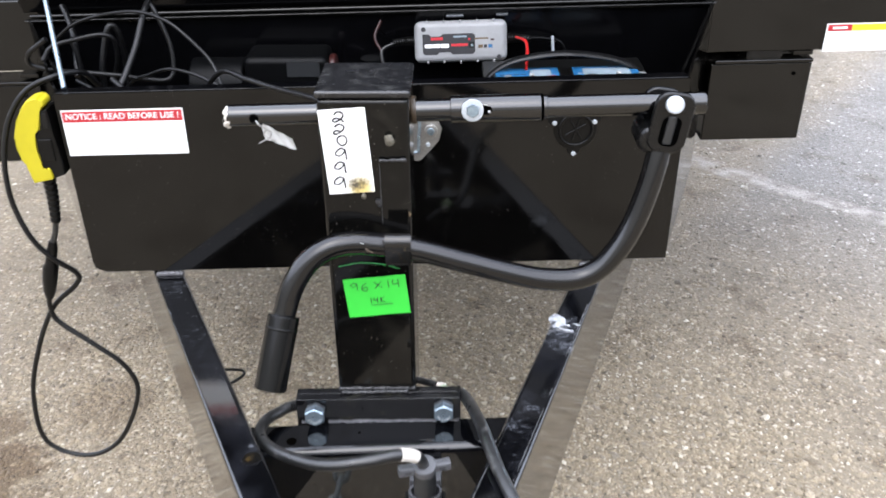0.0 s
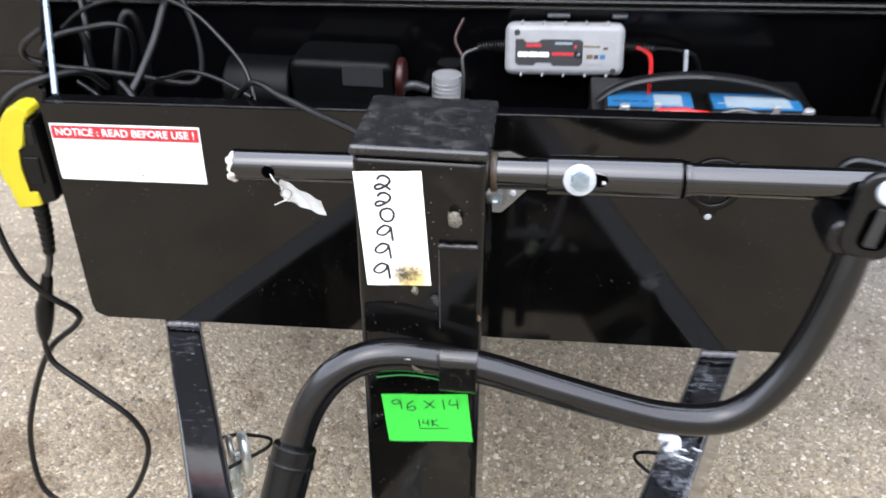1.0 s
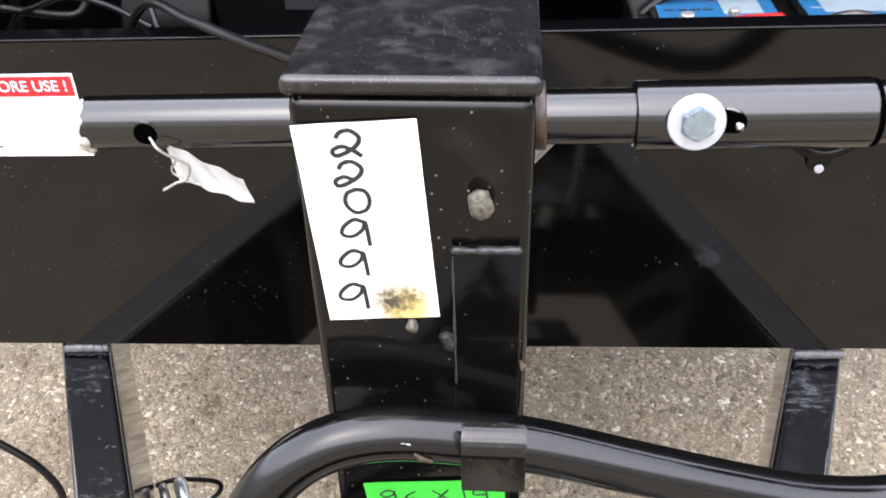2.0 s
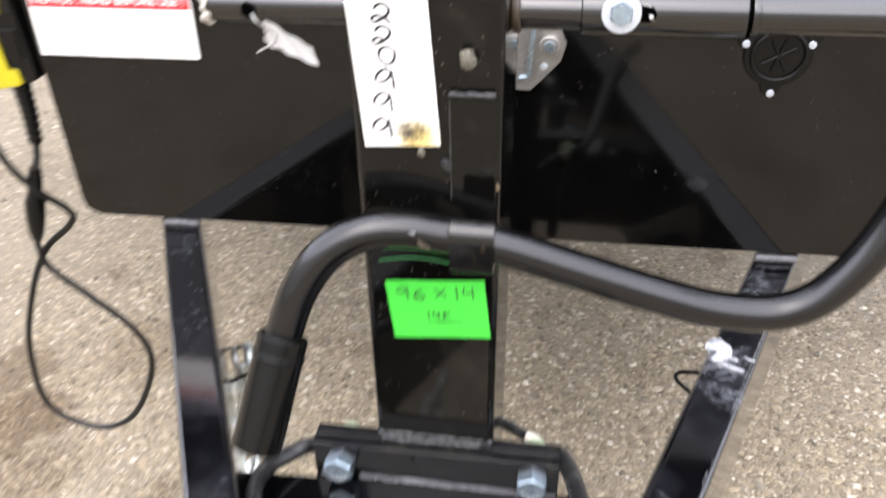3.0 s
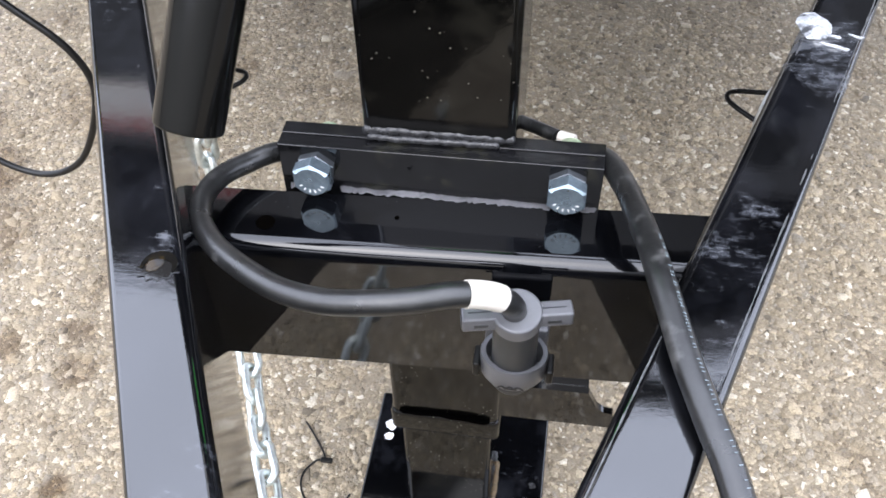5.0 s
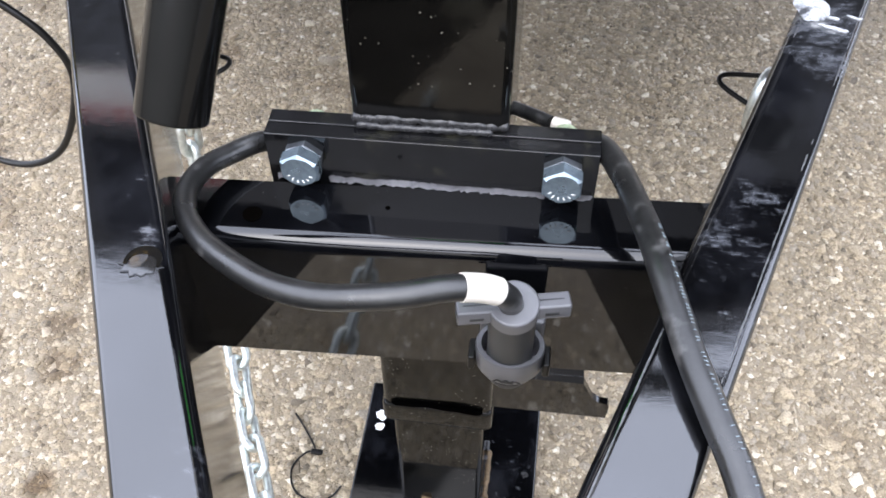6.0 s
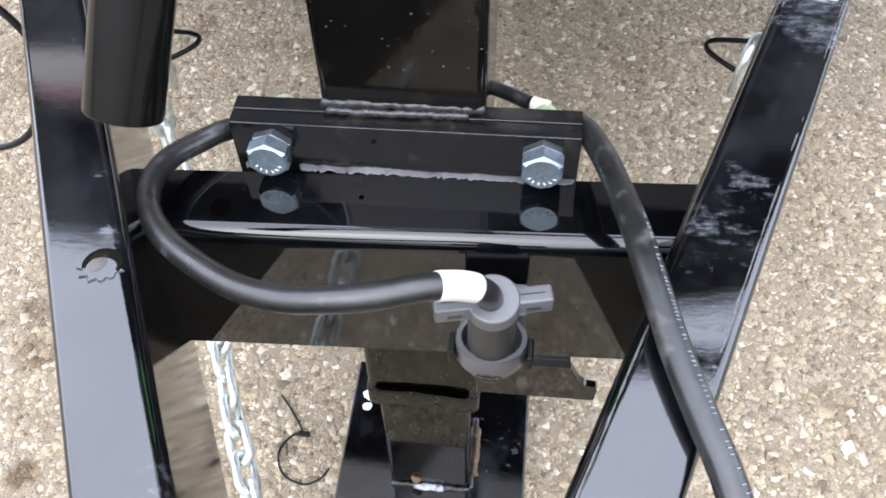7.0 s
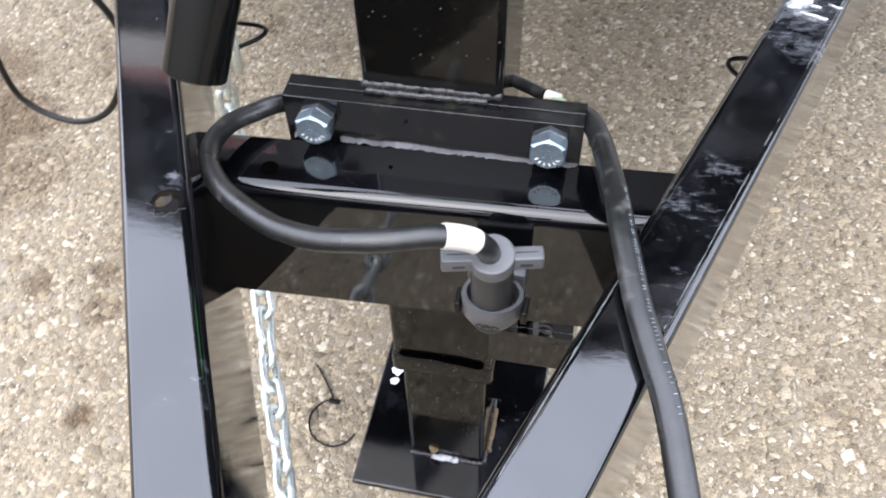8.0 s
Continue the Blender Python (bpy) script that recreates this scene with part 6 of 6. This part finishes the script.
def build_pump():
    p = thing("hydraulic_pump", (-0.3, 1.4, 0.62), "dark grey hydraulic pump unit with a red end cap", "hydraulic pump")
    part("tank", box(-0.335, -0.195, 1.38, 1.465, 0.62, 0.874, 0.012, 3), "pump_dark", p)
    part("label", box(-0.262, -0.208, 1.3785, 1.3798, 0.842, 0.868), "pump_grey", p)
    part("motor", rod((-0.337, 1.42, 0.815), (-0.43, 1.42, 0.815), 0.046, 32, 0.006), "pump_dark", p)
    part("end_cap", rod((-0.1945, 1.41, 0.845), (-0.183, 1.41, 0.845), 0.026, 26, 0.004), "dark_red", p, "dark red end cap")
    f = part("fitting", rod((-0.132, 1.452, 0.79), (-0.132, 1.452, 0.836), 0.0205, 26, 0.001), "pale_grey", p)
    for k in range(6):
        part("thread", rod((-0.132, 1.452, 0.795 + 0.006 * k), (-0.132, 1.452, 0.7975 + 0.006 * k), 0.0214, 26, 0.0006), "pale_grey", f)
    part("valve_block", box(-0.178, -0.10, 1.38, 1.46, 0.62, 0.80, 0.004), "pump_grey", p)
    part("hose", sweep(spline([(-0.199, 1.40, 0.80), (-0.194, 1.40, 0.825), (-0.174, 1.40, 0.838), (-0.152, 1.405, 0.832)], 6), 0.0062, 12), "pump_grey", p)


build_charger()
build_battery()
build_pump()


def build_loose_cables():
    c = thing("coiled_cables", (-0.5, 1.3, 0.62), "loose coil of black electric cables in the toolbox", "cables")

    def lay(radius, *way):
        part("cable", sweep(spline(way, 7), radius * 0.8, 12), "wire", c)

    lay(0.0045, (-0.62, 1.29, 0.9), (-0.606, 1.3, 0.918), (-0.567, 1.308, 0.928), (-0.533, 1.316, 0.932), (-0.518, 1.324, 0.921), (-0.521, 1.332, 0.889), (-0.535, 1.34, 0.846), (-0.54, 1.34, 0.75))
    lay(0.0062, (-0.549, 1.33, 0.78), (-0.549, 1.33, 0.858), (-0.54, 1.338, 0.908), (-0.528, 1.345, 0.938), (-0.518, 1.352, 0.919), (-0.52, 1.36, 0.85), (-0.53, 1.36, 0.77))
    lay(0.0048, (-0.599, 1.27, 0.939), (-0.634, 1.278, 0.914), (-0.638, 1.286, 0.894), (-0.608, 1.295, 0.882), (-0.569, 1.303, 0.876), (-0.514, 1.311, 0.868), (-0.474, 1.319, 0.859), (-0.444, 1.327, 0.856), (-0.435, 1.335, 0.872), (-0.438, 1.344, 0.91), (-0.454, 1.352, 0.954), (-0.466, 1.36, 0.972))
    lay(0.0062, (-0.52, 1.25, 0.8), (-0.504, 1.26, 0.854), (-0.491, 1.285, 0.885), (-0.478, 1.31, 0.92), (-0.469, 1.335, 0.958), (-0.466, 1.36, 0.972))
    lay(0.0034, (-0.639, 1.38, 0.902), (-0.591, 1.361, 0.936), (-0.533, 1.343, 0.956), (-0.472, 1.324, 0.965), (-0.424, 1.306, 0.955), (-0.386, 1.287, 0.931), (-0.355, 1.269, 0.904), (-0.339, 1.25, 0.873), (-0.335, 1.24, 0.84))
    lay(0.0034, (-0.53, 1.33, 0.82), (-0.498, 1.32, 0.856), (-0.465, 1.302, 0.872), (-0.427, 1.285, 0.887), (-0.385, 1.268, 0.885), (-0.343, 1.25, 0.873))
    lay(0.0046, (-0.4, 1.26, 0.82), (-0.368, 1.24, 0.862), (-0.322, 1.2, 0.911), (-0.277, 1.16, 0.9135), (-0.229, 1.12, 0.914), (-0.165, 1.05, 0.925), (-0.13, 0.99, 0.93))
    lay(0.0055, (-0.592, 1.34, 0.915), (-0.587, 1.34, 0.891), (-0.586, 1.34, 0.8))
    lay(0.004, (-0.557, 1.25, 0.881), (-0.527, 1.235, 0.87), (-0.508, 1.22, 0.85))
    lay(0.0058, (-0.503, 1.25, 0.883), (-0.484, 1.235, 0.872), (-0.468, 1.22, 0.85))
    lay(0.006, (-0.63, 1.42, 0.95), (-0.615, 1.4, 0.93), (-0.6, 1.37, 0.9), (-0.59, 1.33, 0.86))


def prism(points, y0, y1, bevel=0.002):
    bm = bmesh.new()
    a = [bm.verts.new((x, y0, z)) for x, z in points]
    b = [bm.verts.new((x, y1, z)) for x, z in points]
    fa = bm.faces.new(a)
    bm.faces.new(list(reversed(b)))
    n = len(points)
    for k in range(n):
        bm.faces.new((a[k], a[(k + 1) % n], b[(k + 1) % n], b[k]))
    bmesh.ops.bevel(bm, geom=list(bm.edges), offset=bevel, segments=3, affect="EDGES", profile=0.5, clamp_overlap=True)
    return bm


def build_cord():
    c = thing("extension_cord", (-0.62, 1.18, 0.5), "black power cord with a yellow plug hanging beside the toolbox", "power cord")
    yellow = [(-0.604, 0.872), (-0.593, 0.885), (-0.579, 0.889), (-0.577, 0.885), (-0.571, 0.884), (-0.570, 0.876), (-0.579, 0.870), (-0.583, 0.840), (-0.594, 0.835), (-0.595, 0.811),
              (-0.594, 0.778), (-0.582, 0.781), (-0.581, 0.762), (-0.612, 0.755), (-0.614, 0.788), (-0.622, 0.792), (-0.621, 0.816), (-0.624, 0.830), (-0.614, 0.854)]
    part("yellow_plug", prism(yellow, 1.152, 1.182, 0.0028), "yellow", c, "bright yellow plastic plug")
    black = [(-0.5785, 0.8685), (-0.568, 0.872), (-0.567, 0.843), (-0.564, 0.805), (-0.562, 0.769), (-0.5795, 0.763), (-0.5805, 0.7825), (-0.593, 0.7795), (-0.594, 0.811), (-0.5925, 0.834), (-0.5815, 0.8395)]
    part("connector_body", prism(black, 1.154, 1.188, 0.002), "plastic", c)
    part("shutter", box(-0.5885, -0.5705, 1.1515, 1.156, 0.792, 0.826, 0.0012), "plastic", c)
    part("latch_bar", box(-0.5775, -0.5695, 1.1525, 1.156, 0.8425, 0.866, 0.001), "wire", c)
    boot = spline([(-0.597, 1.172, 0.756), (-0.602, 1.178, 0.716), (-0.608, 1.181, 0.676)], 12)
    part("boot", sweep(boot, [0.0105 * (1 - 0.25 * i / len(boot)) * (1.0 if i % 3 else 0.8) for i in range(len(boot))], 16), "plastic", c)
    part("cord", sweep(spline([(-0.608, 1.181, 0.68), (-0.614, 1.184, 0.658), (-0.625, 1.185, 0.632)], 6), 0.0045, 12), "cable", c)
    conn = [Vector(p) for p in ((-0.623, 1.185, 0.638), (-0.626, 1.185, 0.627), (-0.632, 1.185, 0.609), (-0.6355, 1.185, 0.597), (-0.637, 1.185, 0.592), (-0.6435, 1.185, 0.568), (-0.649, 1.185, 0.546), (-0.652, 1.185, 0.533))]
    part("inline_connector", sweep(conn, [0.0065, 0.0082, 0.0088, 0.009, 0.0122, 0.012, 0.0098, 0.0065], 18), "plastic", c)
    way = [(-0.652, 1.186, 0.537), (-0.658, 1.190, 0.513), (-0.652, 1.191, 0.482), (-0.608, 1.192, 0.439), (-0.556, 1.193, 0.384), (-0.547, 1.194, 0.320), (-0.600, 1.196, 0.213), (-0.670, 1.197, 0.176),
           (-0.737, 1.198, 0.211), (-0.736, 1.199, 0.317), (-0.704, 1.200, 0.416), (-0.662, 1.203, 0.499), (-0.612, 1.2, 0.547), (-0.602, 1.195, 0.573), (-0.626, 1.18, 0.609), (-0.648, 1.172, 0.65),
           (-0.664, 1.175, 0.705), (-0.666, 1.18, 0.757), (-0.657, 1.186, 0.808), (-0.641, 1.194, 0.849), (-0.613, 1.2, 0.883), (-0.575, 1.21, 0.9), (-0.546, 1.245, 0.896), (-0.538, 1.280, 0.864)]
    part("cord", sweep(spline(way, 8), 0.0043, 12), "wire", c)


build_loose_cables()
build_cord()
